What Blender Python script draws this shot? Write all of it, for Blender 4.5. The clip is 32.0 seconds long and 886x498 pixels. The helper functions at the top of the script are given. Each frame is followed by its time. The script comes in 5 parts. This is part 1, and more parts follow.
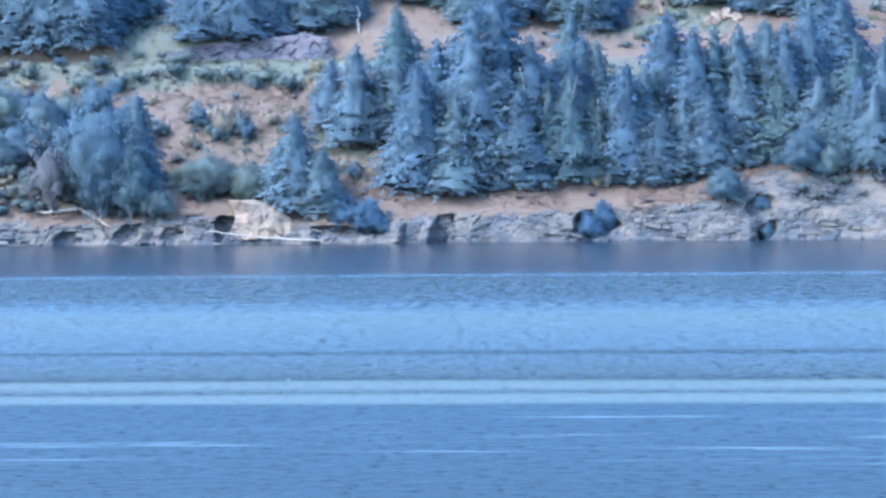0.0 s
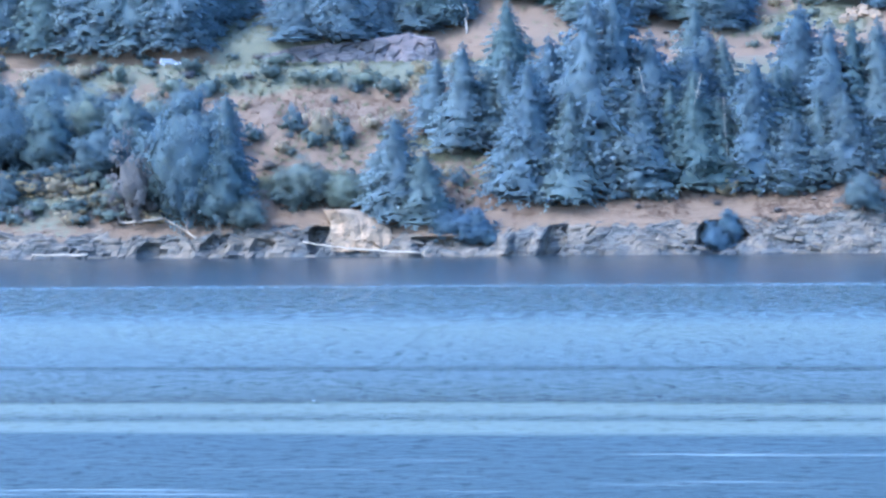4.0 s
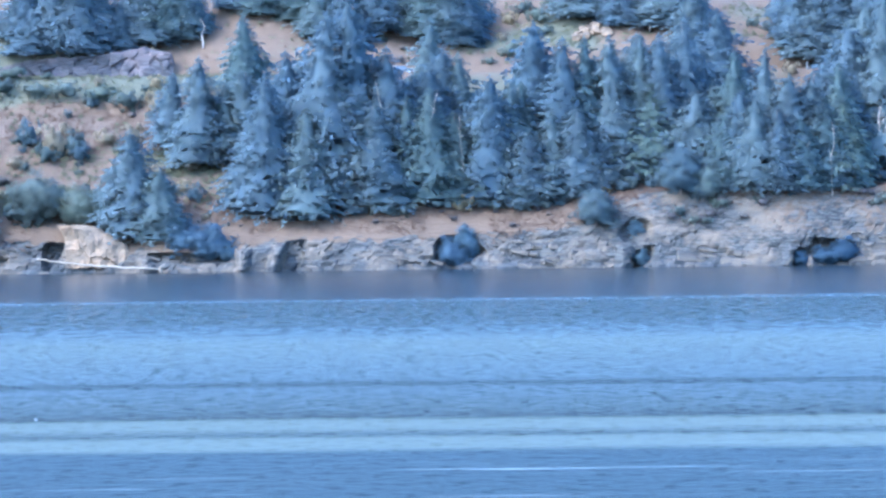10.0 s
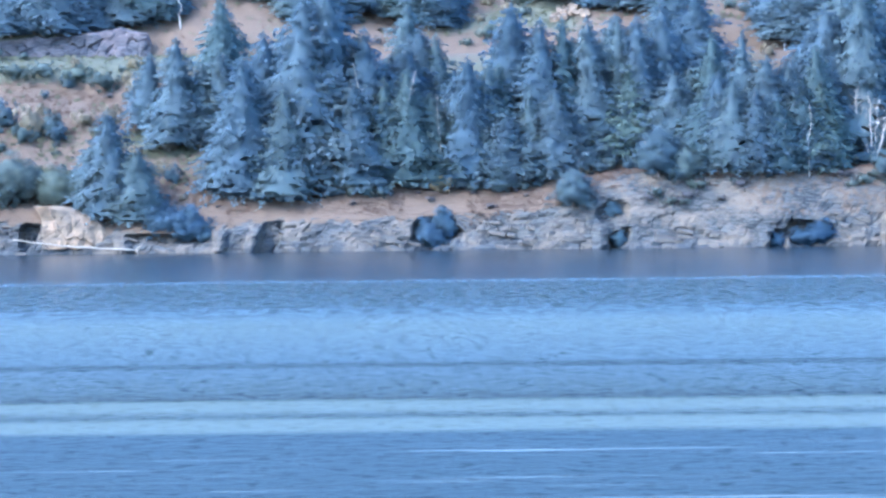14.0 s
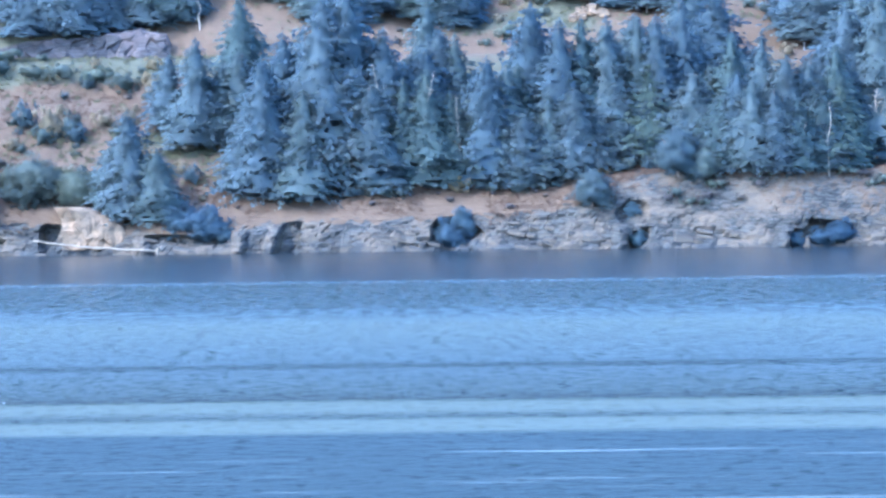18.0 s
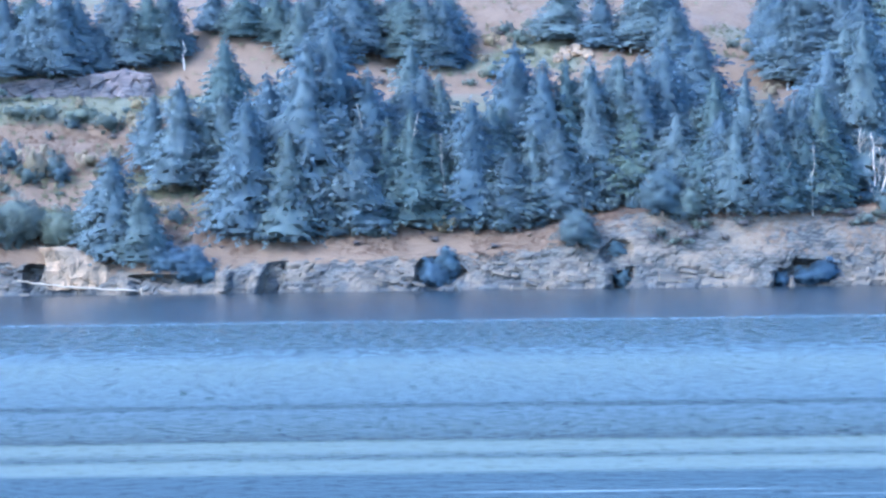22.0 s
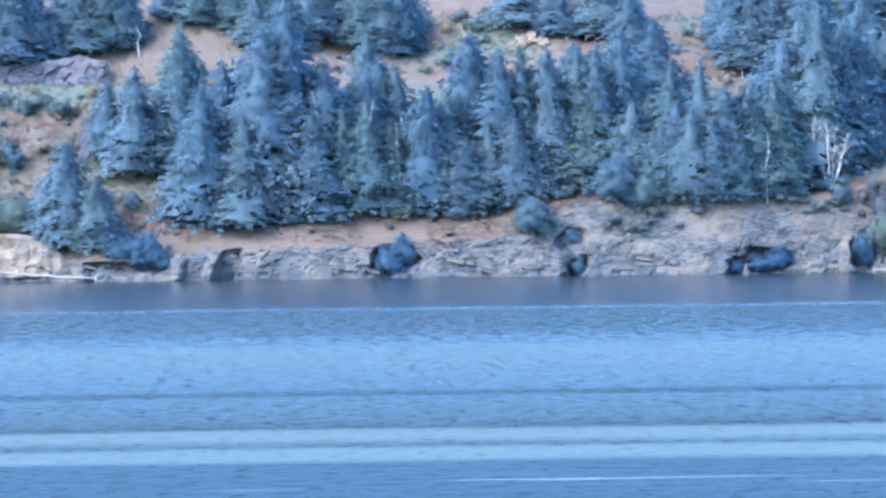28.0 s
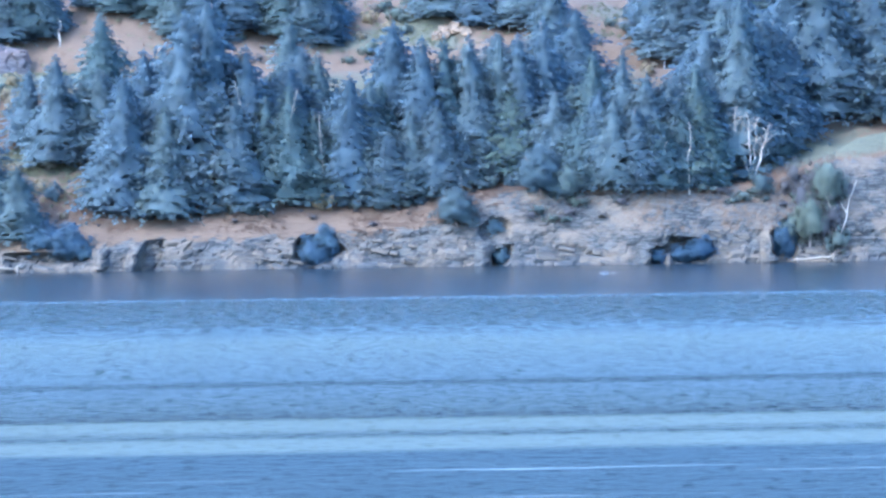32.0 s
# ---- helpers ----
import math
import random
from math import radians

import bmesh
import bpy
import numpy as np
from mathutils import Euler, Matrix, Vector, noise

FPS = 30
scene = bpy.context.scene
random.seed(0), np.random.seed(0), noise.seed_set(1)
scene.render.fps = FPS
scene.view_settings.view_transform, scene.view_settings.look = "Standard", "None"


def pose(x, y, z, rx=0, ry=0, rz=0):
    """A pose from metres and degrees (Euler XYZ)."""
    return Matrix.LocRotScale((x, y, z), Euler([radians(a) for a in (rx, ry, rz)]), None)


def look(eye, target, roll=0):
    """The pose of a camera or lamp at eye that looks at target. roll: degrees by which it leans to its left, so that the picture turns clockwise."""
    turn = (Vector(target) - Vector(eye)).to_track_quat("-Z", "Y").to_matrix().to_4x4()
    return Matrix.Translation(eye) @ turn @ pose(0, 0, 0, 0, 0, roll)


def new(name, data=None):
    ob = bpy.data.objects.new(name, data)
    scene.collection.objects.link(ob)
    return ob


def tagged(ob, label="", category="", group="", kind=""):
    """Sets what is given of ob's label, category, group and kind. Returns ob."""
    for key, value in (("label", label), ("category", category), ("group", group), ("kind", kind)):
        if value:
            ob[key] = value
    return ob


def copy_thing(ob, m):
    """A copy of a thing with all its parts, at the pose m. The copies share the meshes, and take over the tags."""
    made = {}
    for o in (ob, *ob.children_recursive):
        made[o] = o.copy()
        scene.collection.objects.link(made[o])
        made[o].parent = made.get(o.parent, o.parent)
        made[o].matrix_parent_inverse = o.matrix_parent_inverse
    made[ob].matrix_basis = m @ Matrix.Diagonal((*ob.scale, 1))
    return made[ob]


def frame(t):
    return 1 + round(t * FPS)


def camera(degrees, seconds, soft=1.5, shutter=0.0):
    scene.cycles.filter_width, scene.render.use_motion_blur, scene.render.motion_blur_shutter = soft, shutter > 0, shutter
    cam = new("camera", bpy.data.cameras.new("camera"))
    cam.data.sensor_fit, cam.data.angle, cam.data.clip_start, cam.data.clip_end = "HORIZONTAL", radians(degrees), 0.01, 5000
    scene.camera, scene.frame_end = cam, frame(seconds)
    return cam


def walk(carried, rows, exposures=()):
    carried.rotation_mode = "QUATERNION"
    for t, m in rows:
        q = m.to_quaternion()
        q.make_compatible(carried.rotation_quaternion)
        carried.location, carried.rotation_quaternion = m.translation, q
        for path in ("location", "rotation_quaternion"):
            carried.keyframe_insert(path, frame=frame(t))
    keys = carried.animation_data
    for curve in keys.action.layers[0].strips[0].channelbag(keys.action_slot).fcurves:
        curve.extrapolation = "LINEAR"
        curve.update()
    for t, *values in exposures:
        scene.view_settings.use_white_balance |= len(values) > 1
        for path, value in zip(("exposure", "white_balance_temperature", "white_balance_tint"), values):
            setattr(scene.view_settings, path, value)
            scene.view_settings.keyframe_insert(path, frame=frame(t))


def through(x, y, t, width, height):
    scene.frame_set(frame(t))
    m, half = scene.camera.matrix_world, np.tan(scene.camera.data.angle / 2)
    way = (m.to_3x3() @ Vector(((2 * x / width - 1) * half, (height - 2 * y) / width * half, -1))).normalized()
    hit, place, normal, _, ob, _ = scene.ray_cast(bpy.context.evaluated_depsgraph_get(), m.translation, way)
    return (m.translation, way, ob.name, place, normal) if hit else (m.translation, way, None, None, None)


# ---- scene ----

cam = camera(22.659, 32.0, soft=2.7)
# seconds, metres back from the last stand, turn to the right, tilt, lean
PATH = [
    (0.0, 38.0, -3.885, -1.883, 0.60),
    (0.5, 38.0, -4.123, -1.831, 0.62),
    (1.0, 38.0, -4.295, -1.036, 0.44),
    (1.5, 38.0, -4.522, -0.903, 0.49),
    (2.0, 38.0, -5.862, -1.212, 0.61),
    (2.1, 34.2, -6.224, -1.120, 0.62),
    (2.2, 30.4, -6.586, -1.028, 0.63),
    (2.3, 26.6, -6.947, -0.936, 0.64),
    (2.4, 22.8, -7.309, -0.844, 0.64),
    (2.5, 19.0, -7.671, -0.752, 0.65),
    (2.6, 15.2, -7.682, -0.710, 0.62),
    (2.7, 11.4, -7.693, -0.668, 0.59),
    (2.8, 7.6, -7.703, -0.626, 0.57),
    (2.9, 3.8, -7.714, -0.584, 0.54),
    (3.0, 0.0, -7.725, -0.541, 0.51),
    (3.5, 0.0, -7.840, -0.938, 0.61),
    (4.0, 0.0, -7.099, -1.201, 0.58),
    (4.5, 0.0, -4.660, -1.303, 0.40),
    (6.5, 0.0, -3.176, -1.650, 0.57),
    (7.0, 0.0, -3.198, -1.588, 0.69),
    (7.5, 0.0, -2.854, -0.354, 0.54),
    (8.0, 0.0, -2.401, -0.611, 0.42),
    (8.5, 0.0, -2.244, -0.635, 0.58),
    (9.0, 0.0, -1.339, -0.721, 0.72),
    (9.5, 0.0, -0.613, -0.958, 0.65),
    (10.0, 0.0, -0.303, -0.872, 0.66),
    (10.5, 0.0, -0.418, -1.047, 0.62),
    (11.0, 0.0, -0.477, -0.945, 0.78),
    (11.5, 0.0, -0.138, -1.014, 0.61),
    (12.0, 0.0, -0.033, -1.096, 0.63),
    (12.5, 0.0, -0.145, -1.143, 0.66),
    (13.0, 0.0, 0.000, -1.049, 0.65),
    (13.5, 0.0, -0.064, -1.556, 0.61),
    (14.0, 0.0, 0.274, -1.365, 0.61),
    (14.5, 0.0, 0.379, -1.747, 0.60),
    (16.5, 0.0, 0.050, -1.503, 0.61),
    (17.0, 0.0, -0.098, -1.311, 0.61),
    (17.5, 0.0, -0.457, -1.579, 0.71),
    (18.0, 0.0, -0.228, -1.351, 0.71),
    (18.5, 0.0, 0.045, -1.096, 0.76),
    (19.0, 0.0, -0.074, -1.045, 0.67),
    (19.5, 0.0, -0.089, -0.820, 0.72),
    (20.0, 0.0, -0.049, -0.762, 0.57),
    (20.5, 0.0, 0.116, -0.299, 0.63),
    (21.0, 0.0, 0.014, -1.091, 0.68),
    (21.5, 0.0, 0.074, -0.784, 0.70),
    (22.0, 0.0, 0.188, -0.325, 0.72),
    (22.5, 0.0, 0.312, -0.976, 0.64),
    (23.0, 0.0, 0.276, -1.015, 0.63),
    (23.5, 0.0, 0.329, -0.895, 0.69),
    (24.0, 0.0, 0.083, -0.722, 0.65),
    (24.5, 0.0, 0.263, -0.572, 0.67),
    (25.0, 0.0, 0.501, -0.731, 0.65),
    (25.5, 0.0, 0.524, -0.637, 0.70),
    (27.5, 0.0, 0.929, -0.933, 0.71),
    (28.0, 0.0, 1.341, -0.660, 0.66),
    (28.5, 0.0, 1.787, -0.505, 0.68),
    (29.0, 0.0, 2.078, -0.573, 0.74),
    (29.5, 0.0, 2.563, -0.636, 0.80),
    (30.0, 0.0, 3.377, -0.647, 0.80),
    (30.5, 0.0, 3.499, -0.717, 0.79),
    (31.0, 0.0, 3.561, -0.463, 0.75),
    (31.5, 0.0, 3.483, -0.691, 0.71),
    (32.0, 0.0, 3.323, -0.937, 0.70),
]


def stand(back, turn, tilt, lean):
    eye = Vector((0, -back, 11 + 3.7 * back / 38))
    a, b = radians(turn), radians(tilt)
    return look(eye, eye + 450 * Vector((math.sin(a) * math.cos(b), math.cos(a) * math.cos(b), math.sin(b))), -lean)


walk(cam, [(t, stand(*row)) for t, *row in PATH], exposures=[(0, 3.84, 4710, 7), (32, 3.84, 4710, 7)])

# ---- daylight ----
SUN_SIDE, SUN_UP = -128, 44   # degrees from the view's axis (negative: from the left), and over the horizon
world = bpy.data.worlds.new("world")
scene.world = world
world.use_nodes = True
sky = world.node_tree.nodes.new("ShaderNodeTexSky")
sky.sky_type, sky.sun_disc = "NISHITA", False
sky.sun_elevation, sky.sun_rotation = radians(SUN_UP), radians(SUN_SIDE)
sky.air_density, sky.dust_density, sky.ozone_density = 1.0, 2.0, 3.5
world.node_tree.links.new(sky.outputs[0], world.node_tree.nodes["Background"].inputs[0])
world.node_tree.nodes["Background"].inputs[1].default_value = 0.15
sun = new("sun", bpy.data.lights.new("sun", "SUN"))
sun.data.energy, sun.data.angle, sun.data.color = 0.75, radians(0.53), (1.0, 0.83, 0.60)
sun.matrix_world = look((0, 0, 0), (-math.sin(radians(SUN_SIDE)) * math.cos(radians(SUN_UP)), -math.cos(radians(SUN_SIDE)) * math.cos(radians(SUN_UP)), -math.sin(radians(SUN_UP))))
sun.location = (-300, 200, 300)


# ---- materials ----
class Nodes:
    """A small writer of node trees."""

    def __init__(self, name):
        self.mat = bpy.data.materials.new(name)
        self.mat.use_nodes = True
        self.tree = self.mat.node_tree
        self.bsdf = self.tree.nodes["Principled BSDF"]

    def add(self, kind, **inputs):
        n = self.tree.nodes.new("ShaderNode" + kind)
        for k, v in inputs.items():
            self.put(n, k, v)
        return n

    def put(self, n, k, v):
        sock = n.inputs[int(k[1:])] if k[0] == "i" and k[1:].isdigit() else n.inputs[k.replace("_", " ")]
        if isinstance(v, bpy.types.NodeSocket):
            self.tree.links.new(v, sock)
        else:
            sock.default_value = v

    def coords(self, scale=(1, 1, 1), turn=(0, 0, 0)):
        c = self.add("TexCoord")
        m = self.add("Mapping", Vector=c.outputs["Object"], Scale=scale, Rotation=turn)
        return m.outputs[0]

    def noise(self, scale, detail=4.0, rough=0.55, vec=None):
        n = self.add("TexNoise", Scale=scale, Detail=detail, Roughness=rough)
        self.put(n, "Vector", vec if vec is not None else self.coords())
        return n.outputs[0]

    def ramp(self, fac, *stops):
        r = self.add("ValToRGB", Fac=fac)
        e = r.color_ramp.elements
        while len(e) < len(stops):
            e.new(1.0)
        for el, (at, col) in zip(e, stops):
            el.position, el.color = at, (*col, 1) if isinstance(col, tuple) else (col, col, col, 1)
        return r.outputs[0]

    def mix(self, fac, a, b, blend="MIX"):
        m = self.add("Mix")
        m.data_type, m.blend_type = "RGBA", blend
        self.put(m, "i0", fac)
        for i, v in ((6, a), (7, b)):
            if isinstance(v, bpy.types.NodeSocket):
                self.tree.links.new(v, m.inputs[i])
            else:
                m.inputs[i].default_value = (*v, 1)
        return m.outputs[2]

    def math(self, op, a, b=0.0):
        m = self.add("Math", i0=a, i1=b)
        m.operation = op
        return m.outputs[0]

    def bump(self, height, strength, distance):
        b = self.add("Bump", Height=height, Strength=strength, Distance=distance)
        self.put(self.bsdf, "Normal", b.outputs[0])

    def finish(self, colour, rough, spec=0.5, metal=0.0):
        for k, v in (("Base_Color", colour), ("Roughness", rough), ("Specular_IOR_Level", spec), ("Metallic", metal)):
            self.put(self.bsdf, k, (*v, 1) if isinstance(v, tuple) else v)
        return self.mat


def foliage(name, dark, light, spec=0.1, through=0.63):
    """Leaves or needles: the tone changes from clump to clump and from tree to tree."""
    n = Nodes(name)
    isl = n.add("NewGeometry").outputs["Random Per Island"]
    obj = n.add("ObjectInfo").outputs["Random"]
    patch = n.noise(0.55, 4.0, 0.6)
    k = n.math("ADD", n.math("MULTIPLY", isl, 0.20), n.math("MULTIPLY", n.ramp(patch, (0.35, 0.0), (0.65, 1.0)), 0.70))
    col = n.mix(k, dark, light)
    warm = n.ramp(obj, (0.0, (0.82, 0.88, 0.95)), (0.5, (1.0, 1.0, 1.0)), (1.0, (1.12, 1.10, 0.98)))
    col = n.mix(1.0, col, warm, "MULTIPLY")
    n.finish(col, 0.8, spec)
    glow = n.add("BsdfTranslucent", Color=col)
    both = n.add("MixShader", i0=through, i1=n.bsdf.outputs[0], i2=glow.outputs[0])
    n.tree.links.new(both.outputs[0], n.tree.nodes["Material Output"].inputs[0])
    return n.mat


def bark(name, a, b):
    n = Nodes(name)
    v = n.coords((6, 6, 1.2))
    g = n.noise(1.5, 5.0, 0.6, v)
    n.bump(g, 0.6, 0.05)
    return n.finish(n.ramp(g, (0.3, a), (0.7, b)), 0.85, 0.2)


def plain(name, col, rough=0.5, spec=0.5, metal=0.0, wear=0.12):
    n = Nodes(name)
    g = n.noise(7.0, 4.0)
    dim = tuple(c * (1 - wear * 2) for c in col)
    return n.finish(n.ramp(g, (0.3, dim), (0.65, col)), rough, spec, metal)


def rock(name, a, b, c, scale=1.0, worn=1.0):
    """Jointed shore rock: grey with warm lichen, dark cracks, a tide-dark foot."""
    n = Nodes(name)
    v = n.coords((0.6 * scale, 0.6 * scale, 1.5 * scale), (0.0, radians(-4), 0.0))
    big = n.noise(0.22, 4.0, 0.6, v)
    fine = n.noise(2.2, 6.0, 0.65, v)
    warp = n.add("TexNoise", Vector=v, Scale=0.5, Detail=3.0).outputs["Color"]
    swerve = n.add("VectorMath", i0=warp, i1=(2.2, 2.2, 1.4))
    swerve.operation = "MULTIPLY"
    bent = n.add("VectorMath", i0=v, i1=swerve.outputs[0])
    w = n.add("Mapping", Vector=bent.outputs[0], Scale=(0.5, 0.5, 1.1)).outputs[0]
    vor = n.add("TexVoronoi", Vector=w, Scale=0.75)
    vor.feature = "DISTANCE_TO_EDGE"
    crack = n.ramp(vor.outputs["Distance"], (0.02, 0.0), (0.13, 1.0))
    col = n.mix(n.ramp(big, (0.35, 0.0), (0.65, 1.0)), a, b)
    col = n.mix(n.ramp(fine, (0.45, 0.0), (0.75, 1.0)), col, c)
    slit = n.add("TexVoronoi", Vector=w, Scale=2.3)
    slit.feature = "DISTANCE_TO_EDGE"
    split = n.ramp(slit.outputs["Distance"], (0.01, 0.0), (0.14, 1.0))
    col = n.mix(n.ramp(crack, (0.0, 0.9 * worn), (1.0, 0.0)), col, (0.009, 0.009, 0.010))
    col = n.mix(n.math("MULTIPLY", n.ramp(split, (0.0, 0.75 * worn), (1.0, 0.0)), n.ramp(big, (0.4, 0.2), (0.6, 1.0))), col, (0.013, 0.012, 0.012))
    up = n.add("SeparateXYZ", Vector=n.add("NewGeometry").outputs["Position"]).outputs["Z"]
    wet = n.ramp(n.math("MULTIPLY", n.math("ADD", up, n.math("MULTIPLY", fine, 0.8)), 0.25), (0.12, 0.0), (0.75, 1.0))
    col = n.mix(wet, n.mix(0.6, col, (0.026, 0.028, 0.031)), col)
    # thin beds that weather out as dark lines, and stains of ochre soil and lichen
    bed = n.noise(1.0, 4.0, 0.6, n.coords((0.10 * scale, 0.10 * scale, 1.9 * scale), (0.0, radians(-5), 0.0)))
    seam = n.ramp(bed, (0.455, 0.0), (0.485, 1.0), (0.515, 1.0), (0.545, 0.0))
    col = n.mix(n.math("MULTIPLY", n.math("MULTIPLY", seam, 0.75 * worn), n.ramp(big, (0.42, 0.0), (0.55, 1.0))), col, (0.012, 0.012, 0.012))
    stain = n.noise(0.16, 5.0, 0.65, n.coords((1.0, 1.0, 1.3)))
    col = n.mix(n.ramp(stain, (0.46, 0.0), (0.62, 0.85)), col, n.mix(fine, c, (c[0] * 1.15, c[1] * 0.93, c[2] * 0.80)))
    hgt = n.math("ADD", n.math("MULTIPLY", fine, 0.5), n.math("MULTIPLY", crack, 0.5))
    n.bump(hgt, 0.5, 0.16)
    return n, col


def rock_mat(name, a, b, c, scale=1.0, worn=1.0):
    n, col = rock(name, a, b, c, scale, worn)
    return n.finish(col, 0.85, 0.3)


ROCKS = ((0.034, 0.036, 0.036), (0.043, 0.044, 0.041), (0.064, 0.056, 0.044))
M_ROCK = rock_mat("shore_rock", *ROCKS)
M_CUT = rock_mat("dark_cut_rock", (0.036, 0.035, 0.040), (0.046, 0.043, 0.048), (0.060, 0.052, 0.054))
M_PALE = rock_mat("pale_rock", (0.088, 0.062, 0.040), (0.104, 0.075, 0.048), (0.128, 0.094, 0.060), 0.30, 0.35)


def land():
    """Hillside: dry grass, green scrub and rock, mixed by the cover laid down with the mesh."""
    n, stone = rock("hillside", *ROCKS)
    c = n.add("VertexColor")
    c.layer_name = "cover"
    sep = n.add("SeparateColor", Color=c.outputs[0])
    fine = n.noise(0.9, 6.0, 0.65)
    tuft = n.noise(4.0, 4.0, 0.6, n.coords((1, 1, 0.5)))
    wide = n.noise(0.09, 4.0, 0.6)
    dry = n.mix(n.ramp(fine, (0.35, 0.0), (0.68, 1.0)), (0.038, 0.025, 0.016), (0.063, 0.041, 0.026))
    dry = n.mix(n.ramp(wide, (0.4, 0.0), (0.62, 0.7)), dry, (0.066, 0.044, 0.029))
    dry = n.mix(n.ramp(tuft, (0.48, 0.0), (0.62, 0.7)), dry, (0.054, 0.039, 0.024))
    green = n.mix(n.ramp(fine, (0.35, 0.0), (0.65, 1.0)), (0.032, 0.036, 0.025), (0.045, 0.046, 0.031))
    green = n.mix(n.ramp(tuft, (0.45, 0.0), (0.7, 1.0)), green, (0.058, 0.050, 0.032))
    edge = n.math("ADD", sep.outputs[1], n.math("MULTIPLY", n.math("SUBTRACT", fine, 0.5), 1.1))
    col = n.mix(n.ramp(edge, (0.38, 0.0), (0.62, 1.0)), dry, green)
    edge = n.math("ADD", sep.outputs[0], n.math("MULTIPLY", n.math("SUBTRACT", fine, 0.5), 0.9))
    col = n.mix(n.ramp(edge, (0.42, 0.0), (0.58, 1.0)), col, stone)
    edge = n.math("ADD", sep.outputs[2], n.math("MULTIPLY", n.math("SUBTRACT", fine, 0.5), 0.3))
    col = n.mix(n.ramp(edge, (0.45, 0.0), (0.55, 1.0)), col, (0.115, 0.086, 0.062))
    return n.finish(col, 0.9, 0.2)


M_LAND = land()
M_FIR = foliage("fir_needles", (0.085, 0.115, 0.141), (0.101, 0.131, 0.140))
M_FIR_GREY = foliage("grey_fir_needles", (0.091, 0.119, 0.137), (0.104, 0.131, 0.136))
M_FIR_GREEN = foliage("green_fir_needles", (0.083, 0.115, 0.124), (0.101, 0.132, 0.122))
# leaf colour set to the dark blue of the shade in the clefts
M_SHADE_LEAF = foliage("shade_leaves", (0.055, 0.085, 0.122), (0.072, 0.106, 0.138))
M_LEAF = foliage("broad_leaves", (0.064, 0.087, 0.105), (0.087, 0.113, 0.112))
M_SCRUB = foliage("scrub_leaves", (0.076, 0.095, 0.093), (0.106, 0.122, 0.103))
M_PALE_SCRUB = foliage("pale_scrub_leaves", (0.157, 0.135, 0.095), (0.228, 0.188, 0.128))
M_TWIG = foliage("bare_twigs", (0.072, 0.070, 0.076), (0.099, 0.093, 0.095))
M_DRY = foliage("dry_grass_blades", (0.070, 0.046, 0.033), (0.110, 0.073, 0.052))
M_WEED = foliage("green_weeds", (0.067, 0.072, 0.049), (0.095, 0.093, 0.060))
M_BARK = bark("fir_bark", (0.07, 0.055, 0.045), (0.17, 0.14, 0.12))
M_SNAG = bark("sun_bleached_wood", (0.20, 0.172, 0.145), (0.29, 0.26, 0.22))
M_DEADWOOD = bark("bleached_wood", (0.10, 0.083, 0.064), (0.17, 0.145, 0.115))
M_WHITE = plain("weathered_white_and_glint", (0.26, 0.27, 0.28), 0.45)
M_GLASS = plain("dark_glass", (0.03, 0.035, 0.04), 0.08)
M_SILVER = plain("silver_car_paint", (0.040, 0.048, 0.056), 0.4, 0.3)
M_LAMP_RED = plain("red_lamp_glass", (0.30, 0.03, 0.02), 0.2)
M_TYRE = plain("tyre_rubber", (0.03, 0.03, 0.03), 0.8)
M_STEEL = plain("galvanised_steel", (0.45, 0.46, 0.47), 0.4, 0.5, 0.7)
M_FOAM = plain("white_foam", (0.28, 0.30, 0.31), 0.6)
M_FEATHER = plain("white_feathers", (0.30, 0.31, 0.31), 0.7)
M_SLATE = plain("wet_dark_skin", (0.05, 0.055, 0.06), 0.2)
M_BEAK = plain("yellow_beak", (0.65, 0.42, 0.06), 0.5)


